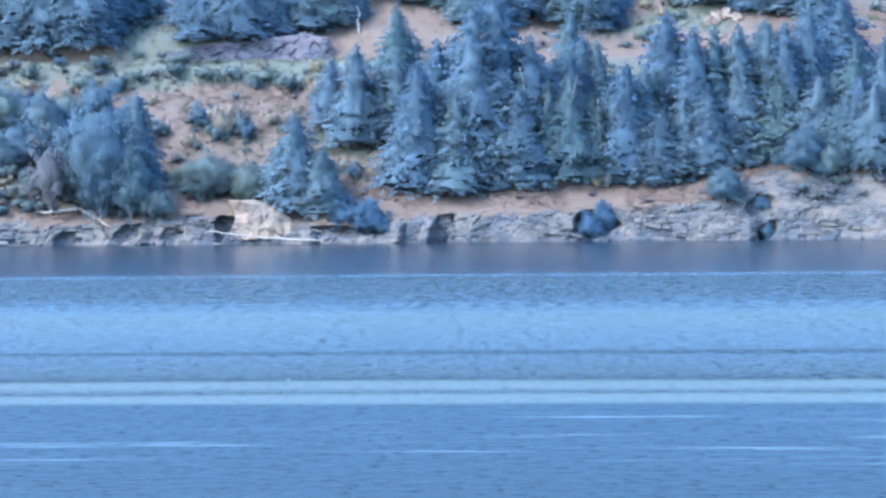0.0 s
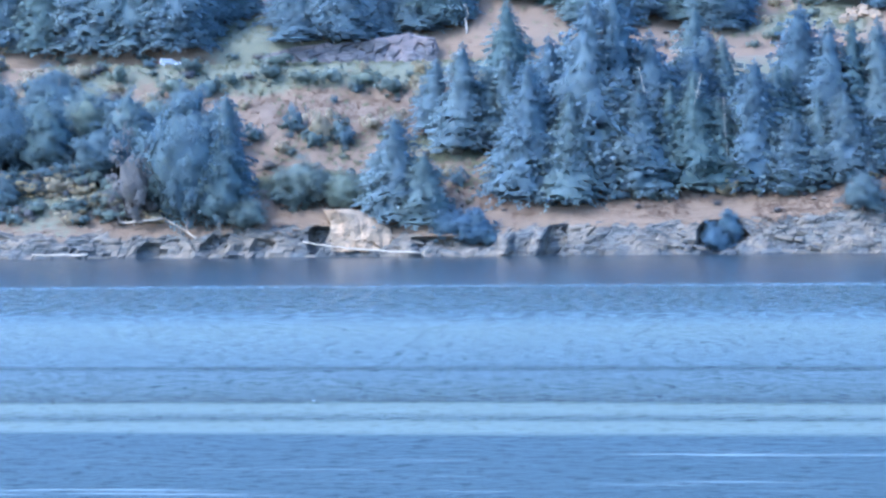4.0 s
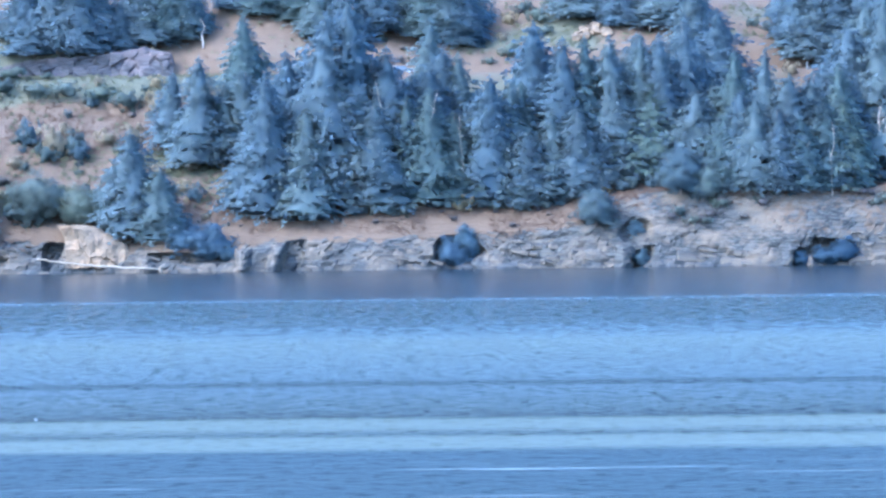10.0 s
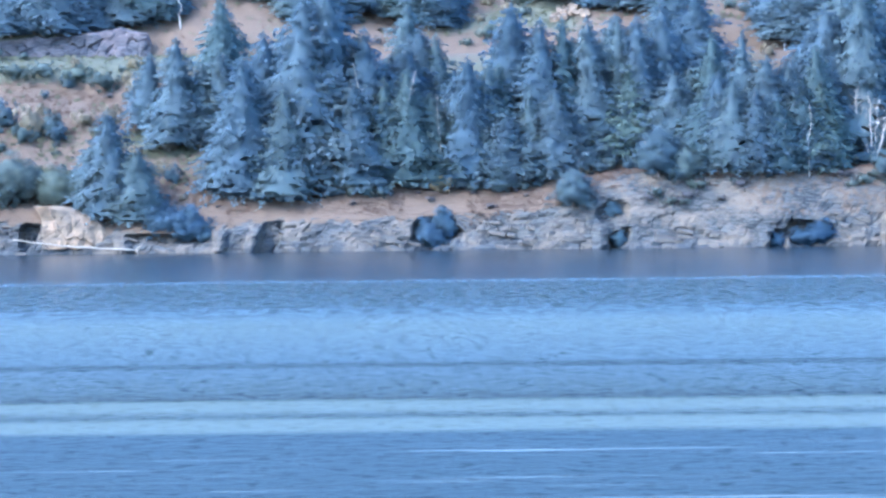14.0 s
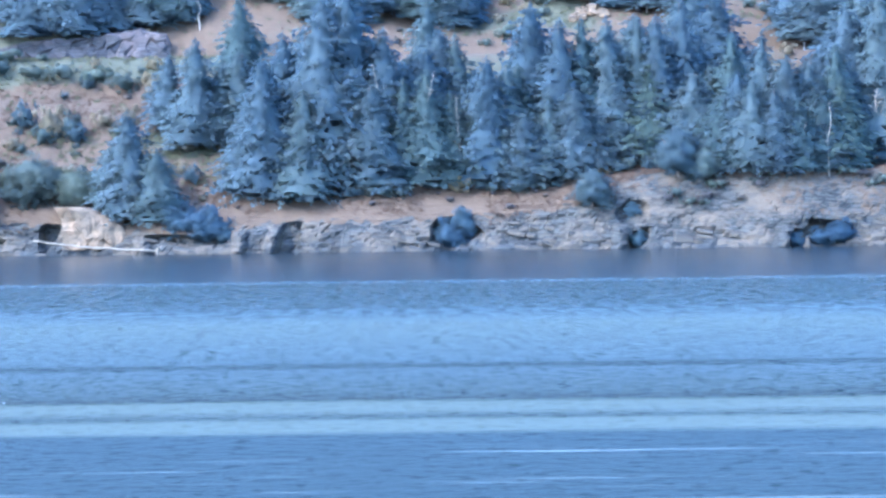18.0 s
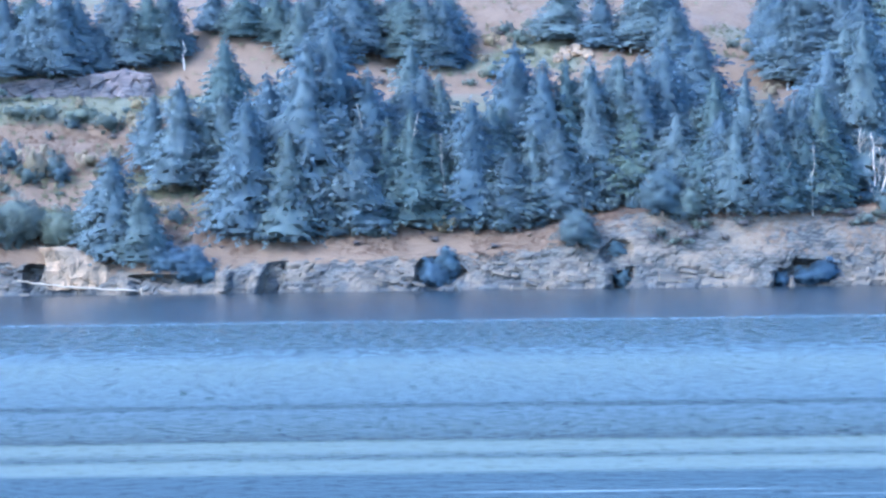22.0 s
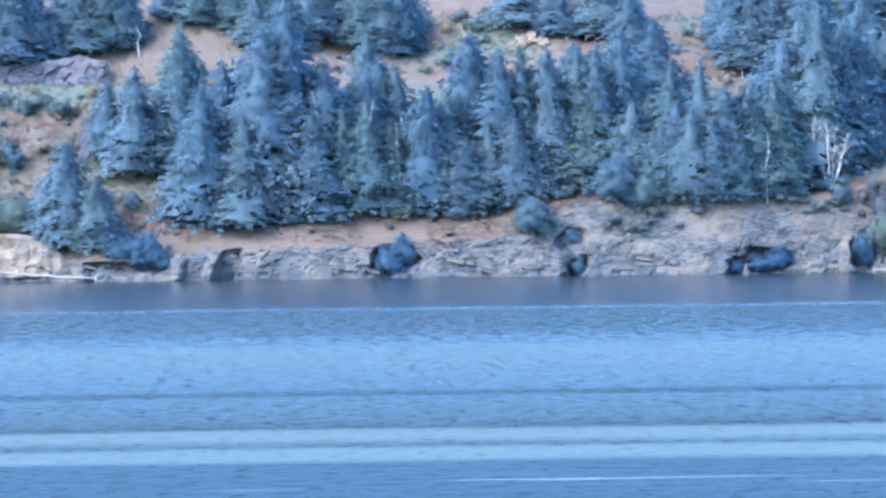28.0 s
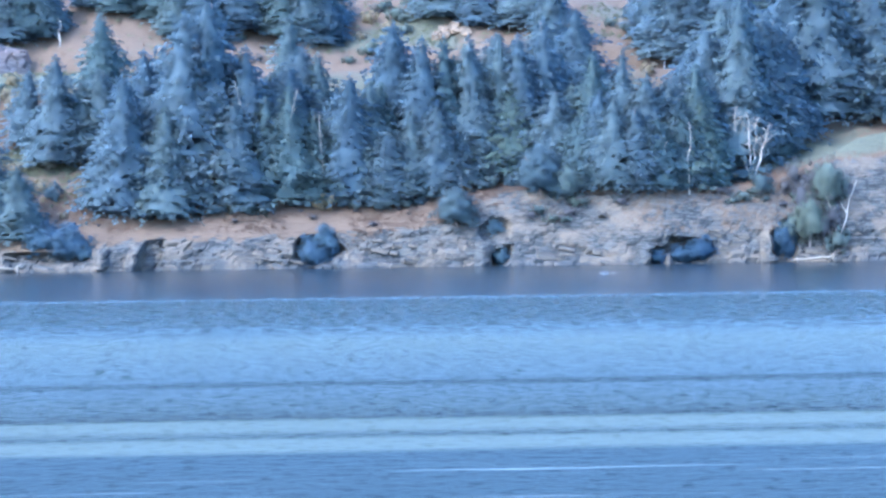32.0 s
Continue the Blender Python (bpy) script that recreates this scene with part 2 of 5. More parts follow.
def water():
    """The sea in bands: a calm strip under the shore, ripples, smooth slicks, a darker near reach."""
    n = Nodes("sea_water")
    c = n.add("TexCoord").outputs["Object"]
    sep = n.add("SeparateXYZ", Vector=c)
    bend = n.noise(0.012, 2.0, 0.5, n.coords((1.0, 0.25, 1)))
    fray = n.noise(0.5, 3.0, 0.6, n.coords((0.05, 0.30, 1)))
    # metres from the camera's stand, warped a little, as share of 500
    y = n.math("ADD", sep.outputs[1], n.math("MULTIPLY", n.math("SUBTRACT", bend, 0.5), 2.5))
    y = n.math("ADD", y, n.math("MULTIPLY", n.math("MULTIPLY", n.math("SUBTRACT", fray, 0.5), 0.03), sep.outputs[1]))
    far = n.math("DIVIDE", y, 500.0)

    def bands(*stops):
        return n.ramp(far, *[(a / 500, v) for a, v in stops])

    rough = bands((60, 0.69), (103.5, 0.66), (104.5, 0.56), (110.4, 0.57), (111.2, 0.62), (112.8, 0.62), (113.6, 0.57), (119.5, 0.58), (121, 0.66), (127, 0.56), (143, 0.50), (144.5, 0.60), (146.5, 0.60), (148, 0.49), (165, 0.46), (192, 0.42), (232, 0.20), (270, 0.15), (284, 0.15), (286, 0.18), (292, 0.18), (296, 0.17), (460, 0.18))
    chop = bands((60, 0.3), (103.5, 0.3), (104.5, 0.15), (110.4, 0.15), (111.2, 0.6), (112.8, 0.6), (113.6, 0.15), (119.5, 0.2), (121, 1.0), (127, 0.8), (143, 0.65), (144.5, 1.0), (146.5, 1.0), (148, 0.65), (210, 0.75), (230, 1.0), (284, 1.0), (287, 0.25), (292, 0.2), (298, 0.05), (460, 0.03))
    # body colours tuned per band to stand in for reflected sky and haze
    near, slick_sheen, line, open_sea, calm, ruffled = (0.0066, 0.0110, 0.0098), (0.0280, 0.0300, 0.0135), (0.0095, 0.0120, 0.0070), (0.0140, 0.0172, 0.0098), (0.0085, 0.0120, 0.0150), (0.0104, 0.0148, 0.0102)
    body = bands((60, near), (103.5, near), (104.5, slick_sheen), (110.4, slick_sheen), (111.2, line), (112.8, line), (113.6, slick_sheen), (119.5, slick_sheen), (121, line), (127, open_sea), (142, open_sea), (144, line), (147, line), (149, open_sea), (192, slick_sheen), (212, open_sea), (235, ruffled), (284, ruffled), (288, line), (292, line), (298, calm), (460, calm))
    w1 = n.noise(3.0, 3.0, 0.6, n.coords((0.42, 0.85, 1), (0, 0, radians(4))))
    w2 = n.noise(1.0, 2.0, 0.5, n.coords((0.35, 1.0, 1), (0, 0, radians(-3))))
    w3 = n.noise(0.07, 2.0, 0.5, n.coords((0.30, 1.0, 1), (0, 0, radians(2))))
    hgt = n.math("ADD", n.math("MULTIPLY", w1, 0.7), n.math("ADD", n.math("MULTIPLY", w2, 0.55), n.math("MULTIPLY", w3, 0.7)))
    b = n.add("Bump", Height=hgt, Strength=chop, Distance=1.0)
    n.put(n.bsdf, "Normal", b.outputs[0])
    n.put(n.bsdf, "IOR", 1.333)
    # cat's-paws: patches ruffled by the wind, and long smooth streaks on the near reach, painted pale as glints
    paw = n.noise(0.85, 3.0, 0.65, n.coords((0.30, 0.75, 1)))
    ruffle = n.math("MULTIPLY", n.math("SUBTRACT", paw, 0.5), n.math("MULTIPLY", chop, 0.22))
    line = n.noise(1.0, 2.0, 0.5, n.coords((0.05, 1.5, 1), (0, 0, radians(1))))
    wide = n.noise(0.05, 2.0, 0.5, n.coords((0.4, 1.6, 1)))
    glint_streak = n.math("MULTIPLY", n.ramp(line, (0.63, 0.0), (0.67, 1.0)), n.math("MULTIPLY", n.ramp(wide, (0.42, 0.0), (0.58, 1.0)), bands((60, 1.0), (96, 1.0), (100, 0.0))))
    rough = n.math("ADD", n.math("ADD", rough, ruffle), n.math("MULTIPLY", glint_streak, 0.2))
    dash = n.ramp(n.noise(3.2, 3.0, 0.6, n.coords((0.30, 0.50, 1), (0, 0, radians(-2)))), (0.57, 0.0), (0.61, 1.0))
    long = n.ramp(n.noise(1.6, 3.0, 0.6, n.coords((0.40, 0.16, 1), (0, 0, radians(-2)))), (0.50, 0.0), (0.56, 1.0))
    dash = n.mix(bands((200, 0.0), (225, 1.0)), dash, long)
    rough = n.math("ADD", rough, n.math("MULTIPLY", n.math("MULTIPLY", dash, chop), bands((200, 0.60), (225, 0.42))))
    steep = n.math("MULTIPLY", n.math("MULTIPLY", dash, chop), bands((200, 1.0), (230, 0.55)))
    glint = n.ramp(n.noise(1.8, 3.0, 0.6, n.coords((0.30, 0.13, 1), (0, 0, radians(1)))), (0.55, 0.0), (0.61, 1.0))
    rough = n.math("ADD", rough, n.math("MULTIPLY", glint, bands((215, 0.0), (235, 0.34), (282, 0.26), (288, 0.0))))
    # dashes painted darker, as wave faces that mirror less sky
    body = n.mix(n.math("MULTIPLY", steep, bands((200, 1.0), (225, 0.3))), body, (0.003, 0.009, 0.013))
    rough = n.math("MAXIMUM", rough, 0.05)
    # the glints are lightened in the water's colour
    body = n.mix(glint_streak, body, (0.075, 0.09, 0.09))
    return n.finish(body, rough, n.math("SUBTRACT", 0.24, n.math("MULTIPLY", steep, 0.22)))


M_WATER = water()


# ---- lie of the land: x along the shore, y away from the camera, z up, the sea at 0 ----
BANK_X = (-240, -150, -110, -96, -88, -78, -66, -52, -40, -33, -15, 0, 22, 36, 46, 62, 84, 96, 106, 116, 130, 170, 280)
BANK_Z = (6, 5.2, 4.6, 6.0, 6.8, 6.0, 4.2, 4.0, 5.8, 6.4, 6.5, 7.0, 8.8, 14.0, 16.0, 16.5, 15.5, 17, 21, 26, 29, 26, 22)
ROAD_Z, ROAD_Y = 44.6, 524.0


def shore(x):
    return 450 + 1.6 * math.sin(x * 0.055 + 1.0) + 0.9 * math.sin(x * 0.15 + 0.4)


def step(a, b, v):
    k = min(1.0, max(0.0, (v - a) / (b - a)))
    return k * k * (3 - 2 * k)


def ground(x, y):
    """Height of the smooth land."""
    s = y - shore(x)
    top = float(np.interp(x, BANK_X, BANK_Z))
    run = 0.6 * top
    base = 4 + 0.55 * s
    if s < run:
        k = max(s / run, -0.6)
        z = top * (k * (1.5 - 0.5 * k) if k > 0 else 1.5 * k)
    else:
        z = base + (top - 4 - 0.55 * run) * math.exp(-(s - run) / 12)
    rough = step(12, 40, s)
    z += rough * (1.1 * math.sin(x * 0.071 + y * 0.043) + 0.8 * math.sin(x * 0.033 - y * 0.11 + 2) + 0.35 * math.sin(x * 0.31 + y * 0.27))
    # the road's bench, with a rock cut behind it
    if s > 40:
        d = y - ROAD_Y
        bench = ROAD_Z + 0.03 * (y - ROAD_Y)
        cut = 3.6 * step(-124, -108, x) * (1 - step(-72, -64, x))
        if d < -3.5:
            want = z + (bench - z) * step(-16, -3.5, d)
        elif d < 4.5:
            want = bench
        else:
            want = max(z + cut * math.exp(-(d - 4.5) / 14), bench) if d > 6.0 else bench + (max(z + cut, bench) - bench) * (d - 4.5) / 1.5
        z = want
    if s > 190:
        z = min(z, 112 + 0.02 * s)
    return z



# ---- helpers for meshes ----
def mesh_of(bm, name, material, smooth=False):
    me = bpy.data.meshes.new(name)
    bm.to_mesh(me)
    bm.free()
    me.materials.append(material)
    if smooth:
        for p in me.polygons:
            p.use_smooth = True
    return me


def part(name, bm, material, parent, label="", smooth=False):
    ob = new(name, mesh_of(bm, name, material, smooth))
    ob.parent = parent
    if label:
        tagged(ob, label)
    return ob


def thing(name, m, label, category, group="", kind=""):
    ob = new(name)
    ob.empty_display_size = 0.5
    ob.matrix_basis = m
    return tagged(ob, label, category, group, kind)


def soup(name, verts, faces, material, smooth=False, normals=None):
    me = bpy.data.meshes.new(name)
    if normals:
        # leaves turn their upper side outwards, and share the roundness of the crown
        faces = [q if (verts[q[1]] - verts[q[0]]).cross(verts[q[2]] - verts[q[0]]).dot(normals[q[0]]) > 0 else q[::-1] for q in faces]
    me.from_pydata(verts, [], faces)
    me.materials.append(material)
    if normals:
        me.polygons.foreach_set("use_smooth", [True] * len(me.polygons))
        me.normals_split_custom_set_from_vertices([n[:] for n in normals])
    if smooth:
        me.polygons.foreach_set("use_smooth", [True] * len(me.polygons))
    me.update()
    return me


def tube(bm, points, radii, sides=6):
    """A tapered limb through the points."""
    rings = []
    for i, (p, r) in enumerate(zip(points, radii)):
        p = Vector(p)
        d = (Vector(points[min(i + 1, len(points) - 1)]) - Vector(points[max(i - 1, 0)])).normalized()
        a = d.orthogonal().normalized()
        b = d.cross(a)
        rings.append([bm.verts.new(p + r * (math.cos(q) * a + math.sin(q) * b)) for q in (2 * math.pi * k / sides for k in range(sides))])
    for r0, r1 in zip(rings, rings[1:]):
        for k in range(sides):
            bm.faces.new((r0[k], r0[(k + 1) % sides], r1[(k + 1) % sides], r1[k]))
    bm.faces.new(rings[0][::-1])
    bm.faces.new(rings[-1])


def box(bm, x0, y0, z0, x1, y1, z1, bevel=0.0):
    vs = [bm.verts.new(v) for v in ((x0, y0, z0), (x1, y0, z0), (x1, y1, z0), (x0, y1, z0), (x0, y0, z1), (x1, y0, z1), (x1, y1, z1), (x0, y1, z1))]
    fs = [bm.faces.new([vs[i] for i in q]) for q in ((0, 3, 2, 1), (4, 5, 6, 7), (0, 1, 5, 4), (1, 2, 6, 5), (2, 3, 7, 6), (3, 0, 4, 7))]
    if bevel:
        es = list({e for f in fs for e in f.edges})
        bmesh.ops.bevel(bm, geom=es, offset=bevel, segments=2, affect="EDGES", profile=0.7)


# ---- the land ----
# dark hollows in the bank: x, height of the middle, half width, half height, depth
# the one at -52.5 is added to make a fir's shadow
HOLLOWS = ((-52.5, 4.6, 8.5, 3.4, 3.6), (0.8, 4.4, 4.9, 4.6, 4.2), (77.0, 2.6, 5.6, 3.0, 3.0), (70.3, 1.4, 2.2, 2.0, 2.2), (-33.5, 2.6, 2.4, 5.5, 2.5), (37.0, 7.6, 3.2, 2.2, 2.0), (38.0, 1.8, 2.0, 2.0, 4.0), (97.4, 4.2, 2.8, 5.4, 3.0), (-104.0, 2.2, 3.2, 2.4, 2.4), (-118.0, 1.4, 3.4, 1.6, 2.0), (-82.6, 4.6, 2.0, 4.0, 4.2), (-94, 2.0, 2.6, 1.6, 2.0))


# spurs of rock that stand out of the bank: x, half width, height, reach
SPURS = ((-37.0, 1.7, 6.0, 3.0), (-43.6, 1.5, 5.2, 2.4), (-63.0, 2.0, 4.0, 2.0), (34.0, 1.8, 6.5, 2.4), (66.8, 1.8, 4.5, 2.6), (93.4, 1.8, 9.0, 3.4), (-101.0, 1.8, 4.0, 2.0))


def rocky(x, s, z):
    """Push of the jointed rock out of the smooth bank, in metres: dipping ledges, cut by cross joints."""
    dip = z + s * 0.25 + 0.05 * x + 2.6 * noise.noise(Vector((x * 0.06, z * 0.12, 2.0)))
    d, at = noise.voronoi(Vector((x * 0.19, 3.0, dip * 0.62)))
    e, at2 = noise.voronoi(Vector((x * 0.5 + 9, 7.0, dip * 1.35)))
    block = noise.cell(at[0] * 7.3)
    small = noise.cell(at2[0] * 5.1)
    joint = -0.5 * max(0.0, 1 - (d[1] - d[0]) / 0.12) - 0.25 * max(0.0, 1 - (e[1] - e[0]) / 0.16)
    ledge = (dip * 0.42 + 0.8 * noise.noise(Vector((x * 0.11, 4.0, z * 0.2))) + 0.25 * noise.noise(Vector((x * 0.6, 1.0, z * 0.4)))) % 1.0
    step_out = 0.8 * (1 - ledge) * max(0.0, 0.35 + 1.3 * noise.noise(Vector((x * 0.13, 9.0, dip * 0.5))))
    return 0.42 * (block - 0.4) + 0.12 * (small - 0.5) + 0.9 * step_out + 0.45 * joint + 1.3 * noise.noise(Vector((x * 0.08, s * 0.04, z * 0.1)))


def cover_paint(me, values):
    layer = me.color_attributes.new("cover", "FLOAT_COLOR", "POINT")
    layer.data.foreach_set("color", np.array(values, dtype=np.float32).ravel())


def green_at(x, y):
    """Share of green scrub on the ground."""
    g = 0.30 + 0.55 * noise.noise(Vector((x * 0.05, y * 0.05, 3.0)))
    for cx, cy, rx, ry, k in GREENS:
        d = ((x - cx) / rx) ** 2 + ((y - cy) / ry) ** 2
        g += k * math.exp(-d * 1.2)
    return g


# plots of scrub (positive) and of dry grass (negative)
GREENS = ((-104, 536, 22, 10, 1.2), (-112, 516, 40, 6, 0.7), (-78, 516, 24, 5, 0.6), (-90, 471, 16, 5, 0.7), (-60, 486, 10, 6, 0.6), (-92, 545, 18, 6, 0.8), (12, 545, 14, 8, 0.5), (66, 536, 8, 3, 0.6), (-150, 500, 20, 12, 0.5), (-138, 470, 26, 12, 0.7),
          (-92, 502, 24, 8, -0.9), (-96, 480, 16, 5, -0.9), (-60, 540, 10, 12, -0.8), (-20, 545, 8, 8, -0.8), (8, 556, 10, 10, -0.6), (56, 556, 12, 12, -0.8), (0, 462, 60, 6, -0.9), (-65, 464, 16, 7, -0.8), (-95, 463, 10, 5, -0.9), (117, 474, 16, 9, 1.7), (72, 468, 30, 5, -0.7))


def build_bank():
    xs = np.arange(-175, 165.01, 0.42)
    ss = np.concatenate([np.concatenate([np.arange(-2.0, 10, 0.3), np.arange(10, 22, 0.5)]), np.arange(22, 27, 1.0)])
    verts, cover = [], []
    for s in ss:
        for x in xs:
            y = shore(x) + s
            z = ground(x, y)
            top = float(np.interp(x, BANK_X, BANK_Z))
            ragged = 1.8 * noise.noise(Vector((x * 0.15, 5, 0))) + 1.5 * noise.noise(Vector((x * 0.55, 8, s * 0.3)))
            share = 1 - step(top * 0.80 + ragged, top * 0.98 + 0.8 + 0.7 * ragged, z)
            if x > 34:
                soil = step(52, 70, x) * (1 - step(98, 106, x)) * step(4, 8, z)
                share = max(min(share, (0.75 if z > 6 else 1) - 0.22 * soil), (1 - step(18, 30, z)) * ((0.45 if x < 103 else 0.42) - 0.06 * soil) + 0.14 * noise.noise(Vector((x * 0.5, 6.0, z * 0.9))) + 0.5 * noise.noise(Vector((x * 0.12, 2.0, z * 0.16))))
            if x > 104:
                share *= 1 - step(20, 25, z)
            fade = 1 - step(16, 22, s)
            r = rocky(x, s, z) * (0.25 + 0.75 * share) * fade * (1 - 0.5 * step(5, 12, z))
            push = 0.0
            for hx, hz, rw, rh, deep in HOLLOWS:
                d = ((x - hx - 0.25 * (z - hz)) / rw) ** 2 + ((z - hz) / rh) ** 2
                if d < 3:
                    d *= 1 + 0.8 * noise.noise(Vector((x * 0.36, hx, z * 0.42)))
                if d < 1.6:
                    push = max(push, deep * (1 - step(0.55, 1.2, d)) * fade * (1 - step(top * 0.80, top * 1.05, z)))
            for px, pw, ph, reach in SPURS:
                d = abs(x - px - 0.2 * z + 0.6 * noise.noise(Vector((z * 0.6, px, 0)))) / pw
                if d < 1 and z < ph:
                    push -= reach * (1 - d * d) * (1 - step(ph * 0.55, ph, z)) * step(-1.5, 0.5, z)
            if push > 0.6:
                share = 1.0
            verts.append((x + 0.25 * r * fade, y - 0.9 * r + push, z + 0.35 * r - (0.3 if s > 24 else 0)))
            cover.append((share, green_at(x, y) * (1 - share), 0, 1))
    w = len(xs)
    faces = [(j * w + i, j * w + i + 1, (j + 1) * w + i + 1, (j + 1) * w + i) for j in range(len(ss) - 1) for i in range(w - 1)]
    me = soup("shore_bank", verts, faces, M_LAND)
    cover_paint(me, cover)
    return tagged(new("shore_bank", me), "grey fractured rock bank with dry grass above the water", "rock bank", kind="structure")


def build_hill():
    xs = np.concatenate([np.arange(-900, -190, 30.0), np.arange(-190, 200, 1.3), np.arange(200, 930, 30.0)])
    ss = np.concatenate([np.arange(21, 150, 1.2), np.arange(150, 260, 8.0), np.arange(260, 1500, 120.0)])
    verts, cover = [], []
    for s in ss:
        for x in xs:
            y = shore(x) + s
            z = ground(x, y)
            d = y - ROAD_Y
            cut = 1.0 if 4.6 < d < 11 and -122 < x < -66 else 0.0
            road = 1.0 if -2.9 < d < 2.6 else 0.0
            bumps = 0 if road or abs(d) < 5 else 0.5 * noise.noise(Vector((x * 0.22, y * 0.22, 1))) + 0.25 * noise.noise(Vector((x * 0.7, y * 0.7, 4)))
            if cut:
                bumps += 0.8 * noise.noise(Vector((x * 0.5, y * 0.6, z * 0.5)))
            verts.append((x, y, z + bumps))
            stones = 0.26 * max(0, noise.noise(Vector((x * 0.07 + 30, y * 0.07, 8))))
            cover.append((stones, 0 if road else green_at(x, y), road, 1))
    w = len(xs)
    faces = [(j * w + i, j * w + i + 1, (j + 1) * w + i + 1, (j + 1) * w + i) for j in range(len(ss) - 1) for i in range(w - 1)]
    me = soup("hillside", verts, faces, M_LAND, True)
    cover_paint(me, cover)
    return tagged(new("ground_hillside", me), "steep hillside of dry grass and green scrub", "hillside", kind="structure")


bank = build_bank()
hill = build_hill()


def build_cut():
    """The rock face blasted out behind the track."""
    xs = np.arange(-109.5, -66.0, 0.5)
    nz = 15
    verts = []
    for j in range(nz + 1):
        for x in xs:
            top = float(np.interp(x, (-109.7, -108.3, -101.4, -94.6, -87.8, -80.9, -74.1, -67.3, -66.3), (46.8, 47.6, 49.5, 50.1, 50.1, 51.0, 52.1, 50.7, 46.9))) + 0.5 * noise.noise(Vector((x * 0.4, 0, 0)))
            z = 44.3 + (top - 44.3) * j / nz
            d, at = noise.voronoi(Vector((x * 0.35, 1.0, z * 0.4)))
            r = 0.5 * (noise.cell(at[0] * 6.1) - 0.5) - 0.25 * max(0, 1 - (d[1] - d[0]) / 0.15) + 0.5 * noise.noise(Vector((x * 0.2, 3, z * 0.3)))
            verts.append((x, ROAD_Y + 3.3 + 0.10 * (z - 44.3) - r + (2.5 if j == nz else 0), z))
    w = len(xs)
    faces = [(j * w + i, j * w + i + 1, (j + 1) * w + i + 1, (j + 1) * w + i) for j in range(nz) for i in range(w - 1)]
    return tagged(new("rock_cut", soup("rock_cut", verts, faces, M_CUT)), "dark purplish rock cutting above the hillside track", "rock cutting", kind="structure")


build_cut()


def build_water():
    verts, faces = [], []
    xs = (-5000, -600, -250, 0, 250, 600, 5000)
    ys = (-4000, -300, 0, 120, 240, 360, 460, 700, 4800)
    for y in ys:
        for x in xs:
            verts.append((x, y, 0.0))
    w = len(xs)
    faces = [(j * w + i, j * w + i + 1, (j + 1) * w + i + 1, (j + 1) * w + i) for j in range(len(ys) - 1) for i in range(w - 1)]
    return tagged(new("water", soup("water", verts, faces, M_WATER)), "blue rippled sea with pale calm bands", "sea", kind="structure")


sea = build_water()


